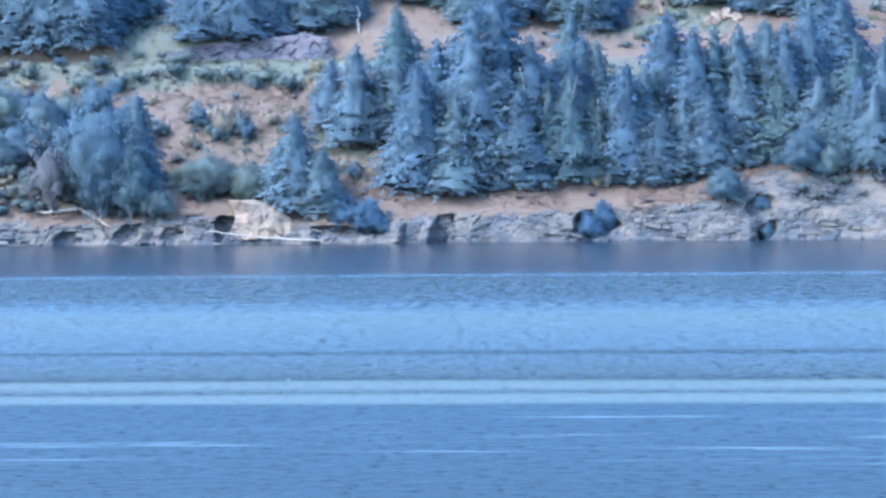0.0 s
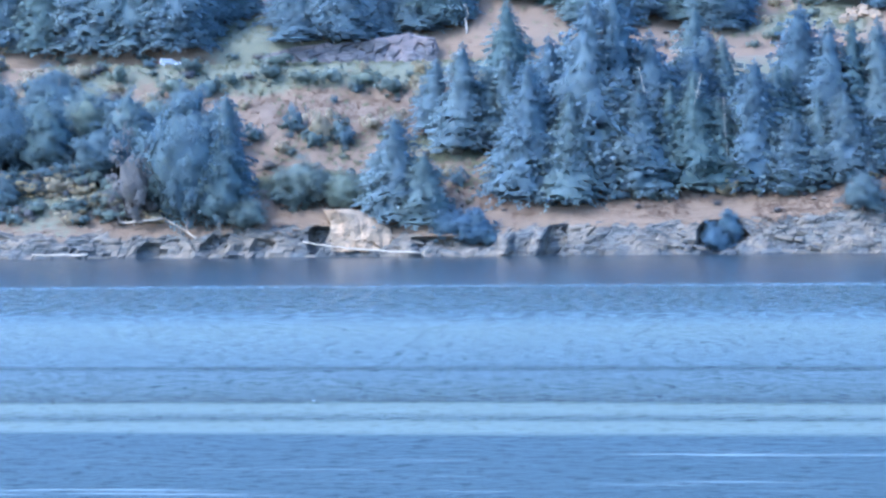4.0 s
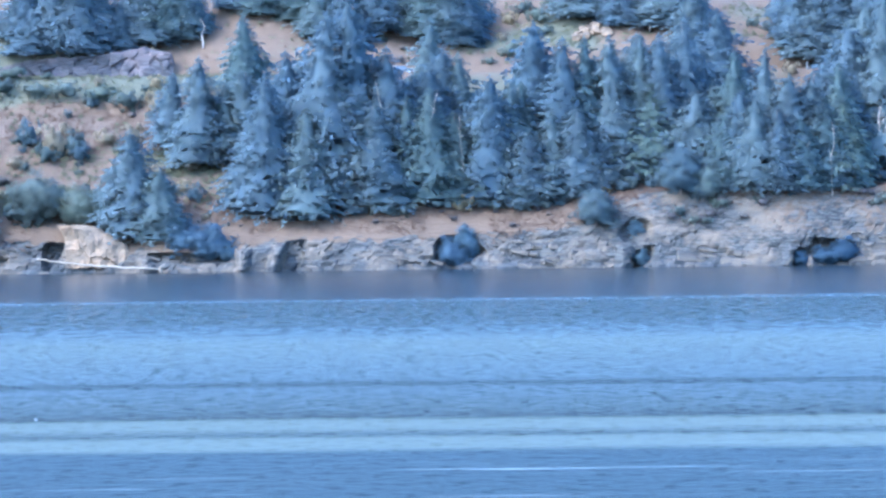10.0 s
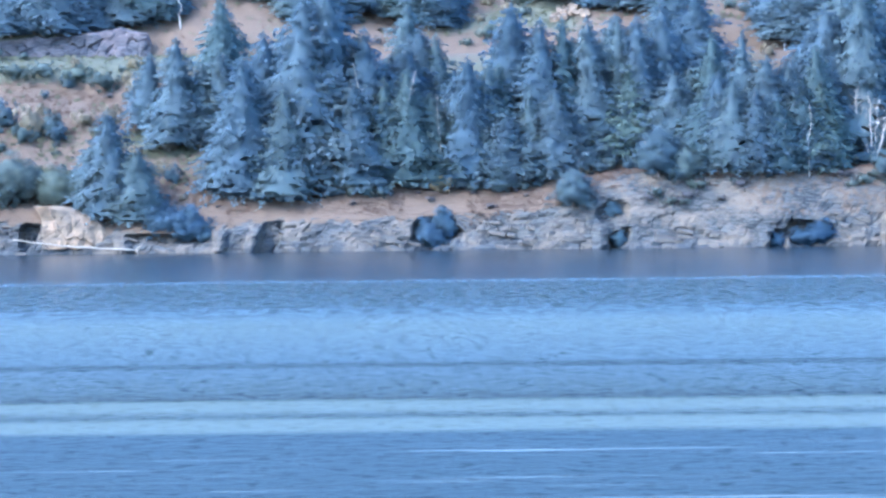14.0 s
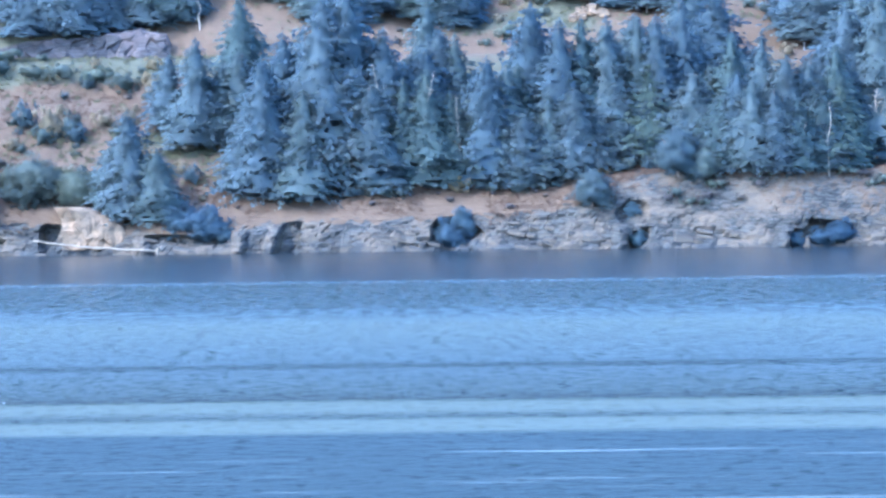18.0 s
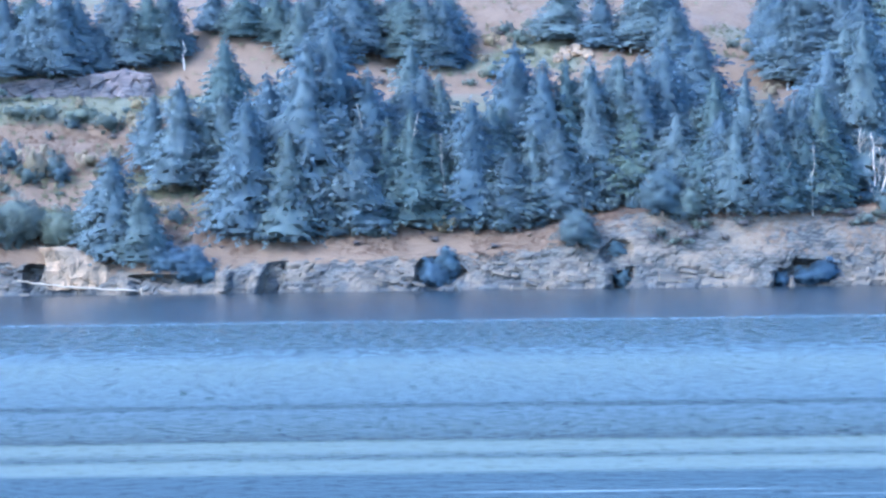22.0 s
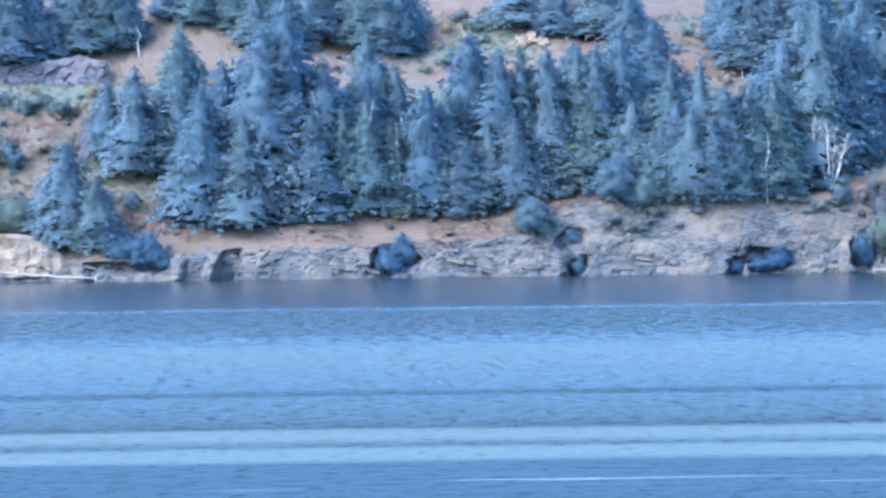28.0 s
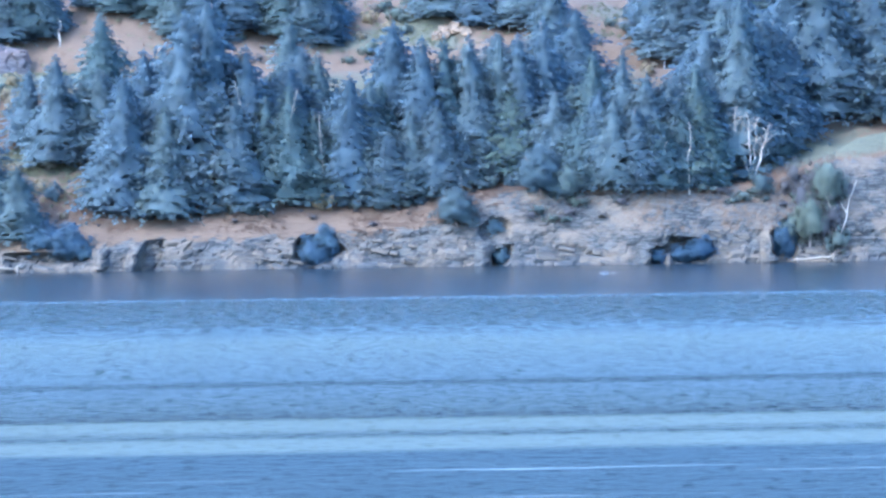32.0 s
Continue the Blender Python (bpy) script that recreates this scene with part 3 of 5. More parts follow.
# ---- trees ----
def fir_crown(rng, wide=4.2, low=0.0, belly=0.25, taper=0.7, gaps=0.0, tiers=32, tall=20.0):
    """A conifer's crown: tiers of bushy boughs, each a tuft of small needle sprays, on an inner mass of twigs."""
    verts, faces, outs = [], [], []
    salt = rng.uniform(0, 50)
    bias, much = rng.uniform(0, 6.283), rng.uniform(0.06, 0.22)
    lean = Vector((rng.uniform(-0.03, 0.03), rng.uniform(-0.03, 0.03), 1))

    def reach(k, flat):
        """Radius of the crown at the share k of its height."""
        r = 0.94 + 0.06 * (k - low) / (belly - low) if k < belly else ((1 - k) / (1 - belly)) ** taper
        swell = 1 + much * math.cos(math.atan2(flat.y, flat.x) - bias + 4 * k)
        swell += 0.55 * noise.noise(Vector((flat.x * 1.2, flat.y * 1.2, k * 6 + salt)))
        swell += 0.42 * noise.noise(Vector((flat.x * 2.6, flat.y * 2.6, k * 15 + salt)))
        return wide * max(0.0, r) * max(0.45, swell) + 0.10

    def leaf(o, d, side, size, broad, out):
        k = len(verts)
        bend = d.cross(side).normalized() * size * rng.uniform(-0.15, 0.15)
        verts.extend((o - side * broad + bend, o - d * size * 0.35, o + side * broad + bend, o + d * size * 0.75))
        faces.append((k, k + 1, k + 2, k + 3))
        outs.extend([out] * 4)

    # the inner mass of twigs
    rings, seg = 30, 16
    for i in range(rings + 1):
        k = low + (0.95 - low) * i / rings
        for j in range(seg):
            q = 6.283185 * (j + 0.5 * (i % 2)) / seg
            flat = Vector((math.cos(q), math.sin(q), 0))
            r = reach(k, flat) * (0.76 - 0.40 * k + 0.16 * noise.noise(Vector((flat.x * 3, flat.y * 3, k * 26 + salt))))
            verts.append(lean * (tall * k) + flat * (r if 0 < i < rings else r * 0.2))
            outs.append((flat + Vector((0, 0, 0.85 - 0.75 * k))).normalized())
    for i in range(rings):
        for j in range(seg):
            a, b = i * seg + j, i * seg + (j + 1) % seg
            faces.append((a, b, b + seg, a + seg))

    for i in range(tiers):
        k0 = low + (0.98 - low) * ((i + 0.5) / tiers) ** 0.88
        count = int(6.5 + reach(k0, Vector((1, 0, 0))) * 2.2)
        turn = rng.uniform(0, 6.283)
        for j in range(count):
            k = min(0.985, max(0.0, k0 + rng.uniform(-0.9, 0.9) / tiers))
            q = turn + 6.283185 * (j + rng.uniform(-0.45, 0.45)) / count
            flat = Vector((math.cos(q), math.sin(q), 0))
            side = Vector((-flat.y, flat.x, 0))
            full = reach(k, flat)
            if noise.noise(Vector((flat.x * 1.5, flat.y * 1.5, k * 9 + salt + 7))) < gaps - 0.5:
                continue
            far = full * rng.uniform(0.78, 1.16) + (1.5 * rng.random() ** 4 if k < 0.9 else 0.0)
            near = full * (0.66 - 0.40 * k)
            drop = rng.uniform(0.15, 0.65) - 0.7 * max(0.0, k - 0.45)
            fall = (flat - Vector((0, 0, drop))).normalized()
            tone = (flat * 0.75 + Vector((0, 0, 0.72 - 0.66 * k)) + Vector((rng.uniform(-0.18, 0.18), rng.uniform(-0.18, 0.18), rng.uniform(-0.2, 0.15)))).normalized()
            size = min(1.1, 0.40 + full * 0.16)
            for m in range(13):
                f = rng.random() ** 0.7
                o = lean * (tall * k) + flat * near + fall * (far - near) * f
                puff = size * (0.85 - 0.5 * f)
                o = o + side * rng.uniform(-1, 1) * puff + Vector((0, 0, rng.uniform(-0.32, 0.32) * puff))
                way = (fall * 0.8 + side * rng.uniform(-0.9, 0.9) + Vector((0, 0, rng.uniform(-0.5, 0.3)))).normalized()
                across = way.cross(Vector((rng.uniform(-1, 1), rng.uniform(-1, 1), rng.uniform(-1, 1)))).normalized()
                span = size * rng.uniform(0.36, 0.70)
                leaf(o, way, across, span, span * 0.34, tone)
    for i in range(14):
        q = rng.uniform(0, 6.28)
        flat = Vector((math.cos(q), math.sin(q), 0))
        k = 0.95 + 0.06 * i / 14
        leaf(lean * (tall * k) + flat * 0.08, (flat * 0.5 + Vector((0, 0, 0.8))).normalized(), Vector((-flat.y, flat.x, 0)), 0.42 - 0.018 * i, 0.14, (flat + Vector((0, 0, 0.4))).normalized())
    return verts, faces, outs


def leafy_crown(rng, rx, rz, mid, leaf=0.5, clumps=60, per=34, rough=0.6):
    """A broad crown: clumps of leaves over an uneven body, with gaps and an inner mass of twigs."""
    verts, faces, outs = [], [], []
    salt = Vector((rng.uniform(0, 30), mid, rx))

    def body(d):
        return 1 + rough * noise.noise(d * 1.5 + salt) + 0.3 * noise.noise(d * 3.4 + salt)

    rings, seg = 9, 14
    for i in range(rings + 1):
        a = math.pi * i / rings
        for j in range(seg):
            q = 6.283185 * (j + 0.5 * (i % 2)) / seg
            d = Vector((math.sin(a) * math.cos(q), math.sin(a) * math.sin(q), math.cos(a)))
            k = (0.72 if rx > 3 else 0.5) * body(d)
            verts.append(Vector((d.x * rx * k, d.y * rx * k, mid + d.z * rz * k)))
            outs.append((d + Vector((0, 0, 0.3))).normalized())
    for i in range(rings):
        for j in range(seg):
            a, b = i * seg + j, i * seg + (j + 1) % seg
            faces.append((a, a + seg, b + seg, b))
    for c in range(clumps):
        d = Vector((rng.gauss(0, 1), rng.gauss(0, 1), rng.gauss(0, 0.9))).normalized()
        k = rng.uniform(0.80, 0.98) * body(d)
        o = Vector((d.x * rx * k, d.y * rx * k, mid + d.z * rz * k))
        size = rx * rng.uniform(0.16, 0.30)
        tone = Vector((rng.uniform(-0.3, 0.3), rng.uniform(-0.3, 0.3), rng.uniform(0.0, 0.5)))
        for i in range(per):
            e = Vector((rng.gauss(0, 1), rng.gauss(0, 1), rng.gauss(0, 0.6))).normalized() * size * rng.uniform(0.35, 1.0)
            nrm = (e.normalized() * 0.6 + d * 0.8 + Vector((rng.uniform(-0.6, 0.6), rng.uniform(-0.6, 0.6), rng.uniform(-0.1, 0.6)))).normalized()
            a = nrm.orthogonal().normalized()
            a.rotate(Matrix.Rotation(rng.uniform(0, 6.28), 3, nrm).to_quaternion())
            b = nrm.cross(a)
            s = leaf * rng.uniform(0.55, 1.2)
            p = o + e
            n = len(verts)
            verts.extend((p - a * s, p - b * s * 0.6, p + a * s, p + b * s * 0.6))
            faces.append((n, n + 1, n + 2, n + 3))
            outs.extend([(d * 0.8 + e.normalized() * 0.5 + tone).normalized()] * 4)
    return verts, faces, outs


def trunk_bm(rng, tall, girth, bend=0.02):
    bm = bmesh.new()
    pts, rad = [], []
    for i in range(7):
        k = i / 6
        pts.append((bend * tall * math.sin(k * 2 + rng.random()) * k, bend * tall * rng.uniform(-0.4, 0.4) * k, -1.2 + (tall + 1.2) * k))
        rad.append(girth * (1.25 if i == 0 else 1 - 0.93 * k))
    tube(bm, pts, rad, 7)
    return bm


def fir_kind(seed, needles, label, wide, belly, taper, gaps=0.0, tiers=32):
    rng = random.Random(seed)
    t = thing("fir_tree", pose(0, 0, -400), label, "conifer", "firs on the hillside")
    part("trunk", trunk_bm(rng, 19.4, 0.34, 0.004), M_BARK, t, smooth=True)
    v, f, soft = fir_crown(rng, wide, 0.0, belly, taper, gaps, tiers)
    c = new("crown", soup("crown", v, f, needles, normals=soft))
    c.parent = t
    return t


FIRS = [
    fir_kind(11, M_FIR, "tall dense dark blue-green fir on the slope", 7.0, 0.26, 0.66),
    fir_kind(12, M_FIR, "tall dark green fir with drooping boughs", 6.4, 0.22, 0.74),
    fir_kind(13, M_FIR, "slender dark green fir with a pointed top", 5.2, 0.18, 0.86),
    fir_kind(14, M_FIR, "broad dark fir with boughs down to the ground", 8.4, 0.20, 0.66),
    fir_kind(15, M_FIR, "open fir with separate tiers of boughs", 6.2, 0.24, 0.76, 0.22),
    fir_kind(16, M_FIR_GREY, "pale grey-green fir with thin needles", 6.6, 0.28, 0.66),
    fir_kind(17, M_FIR, "narrow close-grown green fir", 5.0, 0.32, 0.70),
    fir_kind(18, M_FIR, "tall fir with a blunt uneven crown", 6.4, 0.42, 0.56),
    fir_kind(19, M_FIR_GREEN, "bright green young fir on the slope", 6.4, 0.26, 0.72),
    fir_kind(20, M_FIR, "ragged dark fir with gaps between its boughs", 6.8, 0.36, 0.64, 0.12),
]
# firs of one description grow differently: each stands for one of these shapes
LOOKS = ((0, 7, 9), (1, 9, 8), (2, 6, 1), (3, 0, 3), (4, 9, 4), (5, 5, 8), (6, 2, 8))


def leafy_kind(name, seed, tall, rx, rz, mid, leaves, label, category, group, leaf=0.5, clumps=60, per=34, girth=0.3, rough=0.6):
    rng = random.Random(seed)
    t = thing(name, pose(0, 0, -400), label, category, group)
    bm = bmesh.new()
    tube(bm, [(0, 0, -0.8), (0.05 * rx, 0, mid * 0.5), (0.1 * rx, 0, mid)], [girth * 1.2, girth, girth * 0.7], 7)
    for i in range(5):
        q = 6.283 * i / 5 + rng.uniform(-0.3, 0.3)
        tip = Vector((math.cos(q) * rx * 0.6, math.sin(q) * rx * 0.6, mid + rz * rng.uniform(0.1, 0.6)))
        tube(bm, [(0.05 * rx, 0, mid * 0.55), tip * 0.5 + Vector((0, 0, mid * 0.3)), tip], [girth * 0.6, girth * 0.4, girth * 0.12], 5)
    part("trunk" if tall > 4 else "stem", bm, M_BARK, t, smooth=True)
    v, f, soft = leafy_crown(rng, rx, rz, mid, leaf, clumps, per, rough)
    c = new("crown", soup("crown", v, f, leaves, normals=soft))
    c.parent = t
    return t


BROADS = [
    leafy_kind("broadleaf_tree", 21, 12, 6.2, 6.0, 6.0, M_LEAF, "large rounded green broadleaf tree by the shore", "tree", "broadleaf trees", 0.24, 130, 50),
    leafy_kind("broadleaf_tree", 22, 10, 4.8, 5.6, 5.2, M_LEAF, "dark green bushy tree above the bank", "tree", "broadleaf trees", 0.22, 120, 50),
    leafy_kind("broadleaf_tree", 23, 9, 5.2, 4.0, 4.2, M_SCRUB, "pale green loose-leaved tree on the slope", "tree", "broadleaf trees", 0.22, 100, 46),
]
SHRUBS = [
    leafy_kind("shrub", 31, 2, 1.8, 1.2, 1.0, M_SCRUB, "low grey-green shrub in dry grass", "shrub", "shrubs on the slope", 0.17, 28, 28, 0.06),
    leafy_kind("shrub", 32, 2, 2.4, 1.4, 1.1, M_LEAF, "round dark green shrub in dry grass", "shrub", "shrubs on the slope", 0.19, 30, 28, 0.06),
    leafy_kind("shrub", 33, 2, 1.9, 1.1, 0.9, M_PALE_SCRUB, "pale yellow-green flowering shrub", "shrub", "shrubs on the slope", 0.17, 28, 28, 0.06),
    leafy_kind("shrub", 34, 2, 1.6, 1.9, 1.6, M_TWIG, "bare grey-brown twiggy shrub", "shrub", "shrubs on the slope", 0.12, 28, 28, 0.06),
]


# dark bushes added to carry the clefts' blue shade in their leaf colour
SHADE_BUSHES = [
    leafy_kind("evergreen_bush", 41, 6, 4.0, 3.6, 3.4, M_SHADE_LEAF, "dense dark leafy bush added for the shade in a rock cleft", "bush", "bushes in the clefts", 0.22, 110, 50, 0.12, 0.75),
]


def cleft_shade_bush(x, s, z, tall, wide=1.0):
    k = tall / 7.2
    copy_thing(SHADE_BUSHES[0], pose(x, shore(x) + s, z, 0, 0, x * 31 % 360) @ Matrix.Diagonal((k * wide, k * wide, k, 1)))


def fir(x, y, tall, which=0, wide=1.0):
    k = tall / 20.0
    copy_thing(FIRS[LOOKS[which][int(x * 7.3 + y * 3.1) % 3]], pose(x, y, ground(x, y) - 0.3, 0, 0, (x * 37.7 + y * 11.3) % 360) @ Matrix.Diagonal((k * wide, k * wide, k, 1)))


def broad(x, y, tall, which=0, wide=1.0):
    k = tall / (12, 11.2, 8.2)[which]
    copy_thing(BROADS[which], pose(x, y, ground(x, y) - 0.3, 0, 0, (x * 37.7 + y * 11.3) % 360) @ Matrix.Diagonal((k * wide, k * wide, k, 1)))


def shrub(x, y, tall, which=0, wide=1.0):
    k = tall / (2.2, 2.5, 2.0, 3.5)[which]
    copy_thing(SHRUBS[which], pose(x, y, ground(x, y) - 0.15, 0, 0, (x * 37.7 + y * 11.3) % 360) @ Matrix.Diagonal((k * wide, k * wide, k, 1)))



# each tree at its own place
fir(-46.7, 499.0, 24.8, 1, 0.94)
fir(-55.9, 484.2, 23.8, 1, 1.03)
fir(-62.4, 492.0, 16.1, 2, 1.25)
fir(-50.6, 486.5, 16.6, 3, 0.95)
fir(-27.4, 470.2, 39.6, 0, 0.72)
fir(-21.1, 472.8, 42.0, 1, 0.83)
fir(-35.9, 480.2, 28.0, 3, 0.80)
fir(-38.8, 463.2, 29.6, 0, 0.77)
fir(-30.5, 462.8, 23.0, 3, 0.82)
fir(-23.7, 468.5, 25.4, 1, 1.03)
fir(-42.7, 466.5, 20.3, 1, 1.03)
fir(-14.8, 472.5, 30.7, 6, 1.08)
fir(-5.3, 495.2, 26.4, 2, 0.86)
fir(1.0, 488.5, 17.7, 1, 1.60)
fir(7.5, 470.0, 26.8, 0, 0.82)
fir(-17.0, 466.2, 21.9, 1, 1.19)
fir(-9.9, 468.2, 22.2, 5, 0.95)
fir(-5.1, 468.5, 24.4, 5, 0.95)
fir(0.3, 469.5, 19.1, 5, 1.16)
fir(4.4, 469.5, 14.2, 1, 1.10)
fir(17.5, 480.8, 33.2, 1, 0.73)
fir(23.3, 474.0, 31.6, 2, 0.92)
fir(28.9, 475.8, 30.5, 1, 0.70)
fir(15.8, 467.5, 15.3, 0, 1.31)
fir(21.2, 468.8, 18.4, 2, 1.31)
fir(26.1, 469.5, 18.5, 1, 1.13)
fir(11.7, 471.8, 24.3, 2, 1.00)
fir(33.6, 474.2, 30.9, 2, 0.79)
fir(39.7, 476.8, 30.0, 1, 0.75)
fir(45.2, 474.8, 30.6, 2, 0.84)
fir(49.6, 478.8, 32.6, 2, 0.72)
fir(36.7, 474.2, 19.1, 6, 1.32)
fir(42.1, 474.5, 20.1, 6, 1.33)
fir(32.2, 472.0, 15.4, 1, 1.23)
fir(61.7, 510.0, 19.5, 4, 1.60)
fir(54.9, 485.5, 22.8, 2, 1.05)
fir(60.1, 472.8, 25.8, 1, 0.86)
fir(65.1, 465.2, 28.4, 2, 0.90)
fir(70.0, 462.8, 23.6, 1, 0.88)
fir(75.5, 463.8, 23.7, 2, 0.97)
fir(81.1, 465.0, 25.8, 1, 0.81)
fir(61.2, 463.0, 19.2, 2, 1.19)
fir(66.9, 457.2, 17.0, 6, 1.44)
fir(77.8, 463.0, 15.8, 5, 1.15)
fir(72.1, 457.0, 14.8, 1, 1.18)
fir(56.3, 476.5, 18.2, 6, 1.40)
fir(83.9, 534.5, 17.3, 1, 1.46)
fir(91.1, 532.8, 22.3, 0, 1.23)
fir(98.0, 530.0, 26.3, 1, 1.14)
fir(92.7, 476.0, 37.0, 3, 0.66)
fir(99.5, 484.0, 30.0, 0, 0.85)
fir(86.5, 480.0, 29.0, 1, 0.90)
fir(-100.1, 530.0, 10.8, 3, 1.60)
fir(-91.1, 533.0, 21.7, 1, 1.22)
fir(-95.8, 532.5, 16.9, 3, 0.97)
fir(-86.3, 537.0, 18.3, 3, 0.95)
fir(-80.8, 537.0, 11.3, 3, 1.21)
fir(-75.8, 540.5, 16.3, 3, 1.02)
fir(-69.7, 541.5, 17.2, 1, 1.56)
fir(-65.1, 543.5, 17.1, 3, 0.97)
fir(-36.6, 554.0, 9.0, 3, 1.60)
fir(-42.4, 556.0, 9.8, 3, 1.60)
fir(-29.7, 556.5, 10.6, 3, 1.60)
fir(-22.4, 552.5, 15.0, 3, 1.37)
fir(-16.8, 551.8, 14.4, 3, 1.43)
fir(-9.8, 551.0, 14.9, 3, 1.43)
fir(-2.7, 552.8, 14.1, 3, 1.52)
fir(2.9, 555.2, 14.4, 3, 1.30)
fir(51.5, 544.5, 14.8, 3, 1.24)
fir(57.9, 545.8, 13.4, 3, 1.24)
fir(-66.4, 456.8, 22.4, 3, 0.97)
fir(-71.2, 462.0, 12.9, 0, 1.27)
fir(-60.6, 454.8, 14.9, 1, 1.23)
fir(93.9, 480.5, 32.9, 1, 0.86)
fir(102.3, 487.5, 27.7, 2, 1.07)
fir(81.9, 469.5, 24.5, 2, 1.05)
fir(114.7, 499.8, 35.4, 1, 0.93)
fir(108.8, 499.5, 37.4, 0, 0.70)
fir(123.1, 502.0, 31.1, 2, 0.99)
fir(129.3, 503.0, 35.9, 1, 0.81)
fir(110.1, 533.2, 23.6, 1, 1.28)
fir(88.3, 535.5, 20.6, 0, 1.03)
fir(97.8, 541.8, 19.4, 3, 1.10)
fir(83.2, 547.0, 16.5, 3, 0.96)
fir(102.4, 536.5, 23.7, 1, 1.18)
fir(135.7, 499.8, 37.9, 1, 0.85)
fir(141.0, 495.5, 39.1, 0, 0.72)
fir(121.1, 504.2, 26.0, 5, 0.86)
fir(73.8, 464.2, 22.9, 1, 0.87)
fir(102.2, 481.0, 13.3, 1, 1.23)
fir(139.1, 467.2, 34.3, 1, 0.89)
fir(-176.2, 534.0, 25.9, 1, 1.06)
fir(-182.2, 534.5, 23.3, 1, 1.08)
fir(-165.7, 533.2, 25.4, 1, 1.08)
fir(-169.4, 533.2, 14.6, 3, 1.04)
fir(-156.4, 531.0, 28.2, 0, 0.84)
fir(-148.9, 530.0, 26.5, 1, 0.92)
fir(-142.5, 530.0, 26.2, 0, 0.90)
fir(-134.6, 530.0, 25.5, 1, 1.05)
fir(-129.0, 530.0, 22.2, 3, 0.75)
fir(-125.2, 545.0, 18.2, 3, 1.04)
fir(-121.0, 552.0, 16.8, 3, 1.02)
fir(-191.9, 537.0, 26.6, 1, 1.05)
fir(-199.2, 536.8, 26.7, 0, 0.92)
fir(-103.5, 461.8, 25.6, 3, 0.78)
fir(-45.5, 486.8, 20.2, 6, 1.56)
fir(-40.5, 475.8, 19.3, 3, 0.83)
fir(-38.5, 476.2, 17.0, 2, 1.60)
fir(-35.1, 478.5, 18.7, 3, 0.77)
fir(-32.6, 486.8, 23.3, 3, 0.70)
fir(-30.2, 479.8, 23.4, 3, 0.70)
fir(-25.3, 484.8, 22.7, 2, 1.30)
fir(-22.1, 484.0, 24.7, 1, 0.78)
fir(-21.4, 497.0, 19.3, 2, 1.60)
fir(-15.7, 482.5, 20.3, 3, 0.88)
fir(-13.9, 479.8, 21.5, 6, 1.56)
fir(-9.2, 484.5, 19.3, 6, 1.60)
fir(-8.3, 473.8, 19.8, 3, 0.90)
fir(-5.5, 481.8, 21.9, 1, 1.12)
fir(-1.9, 488.0, 24.0, 0, 0.91)
fir(1.4, 486.0, 24.2, 2, 0.93)
fir(5.7, 478.0, 17.2, 0, 1.12)
fir(7.5, 475.5, 18.2, 1, 1.31)
fir(10.9, 475.2, 18.0, 3, 0.78)
fir(14.0, 474.8, 22.6, 1, 0.88)
fir(16.5, 489.5, 24.2, 1, 0.85)
fir(21.9, 489.5, 20.9, 6, 1.47)
fir(25.0, 490.2, 18.1, 3, 1.04)
fir(25.7, 480.2, 22.5, 2, 1.31)
fir(31.6, 489.8, 21.7, 2, 1.05)
fir(35.3, 497.8, 20.6, 1, 1.11)
fir(35.2, 492.2, 21.1, 1, 1.10)
fir(40.7, 500.5, 21.5, 6, 1.50)
fir(41.7, 496.0, 22.6, 3, 0.70)
fir(46.2, 500.5, 20.3, 3, 0.80)
fir(48.7, 495.8, 18.4, 3, 1.00)
fir(51.9, 483.8, 21.1, 1, 1.08)
fir(51.9, 469.0, 20.0, 0, 0.98)
fir(55.2, 462.5, 14.6, 1, 1.30)
fir(56.5, 461.8, 16.0, 1, 1.32)
fir(59.8, 460.8, 20.4, 3, 0.70)
fir(62.2, 458.0, 18.9, 3, 0.86)
fir(66.8, 466.2, 18.8, 1, 1.21)
fir(69.1, 459.5, 15.7, 0, 1.18)
fir(75.3, 471.5, 16.9, 3, 1.08)
fir(77.0, 462.0, 18.9, 1, 1.24)
fir(77.1, 462.0, 18.8, 1, 1.19)
fir(81.8, 463.5, 17.7, 1, 1.31)
fir(86.6, 480.2, 17.5, 3, 1.03)
fir(94.7, 484.8, 21.4, 0, 0.83)
fir(79.0, 479.8, 17.8, 1, 1.29)
fir(80.5, 479.2, 18.3, 0, 1.17)
fir(85.6, 488.8, 20.4, 1, 1.23)
fir(87.0, 483.0, 23.0, 0, 0.74)
fir(96.1, 512.5, 20.3, 1, 1.27)
fir(98.4, 513.0, 20.6, 0, 1.00)
fir(102.9, 512.0, 17.4, 2, 1.41)
fir(105.8, 510.5, 17.7, 1, 1.35)
fir(110.6, 530.5, 21.0, 1, 1.13)
fir(114.0, 529.5, 20.5, 3, 0.80)
fir(109.9, 502.8, 23.4, 0, 0.90)
fir(114.9, 507.2, 23.5, 0, 0.85)
fir(120.2, 514.0, 20.4, 1, 1.18)
fir(121.5, 509.8, 21.0, 3, 0.79)
fir(123.4, 507.8, 23.8, 1, 0.91)
fir(127.1, 503.8, 20.0, 1, 1.34)
fir(127.2, 501.8, 24.7, 3, 0.78)
fir(132.7, 504.0, 23.2, 0, 0.92)
fir(136.3, 506.5, 21.1, 2, 1.26)
fir(144.1, 532.2, 18.8, 1, 1.51)
fir(142.9, 509.3, 24.5, 0, 0.72)
fir(141.3, 495.2, 23.4, 0, 0.90)
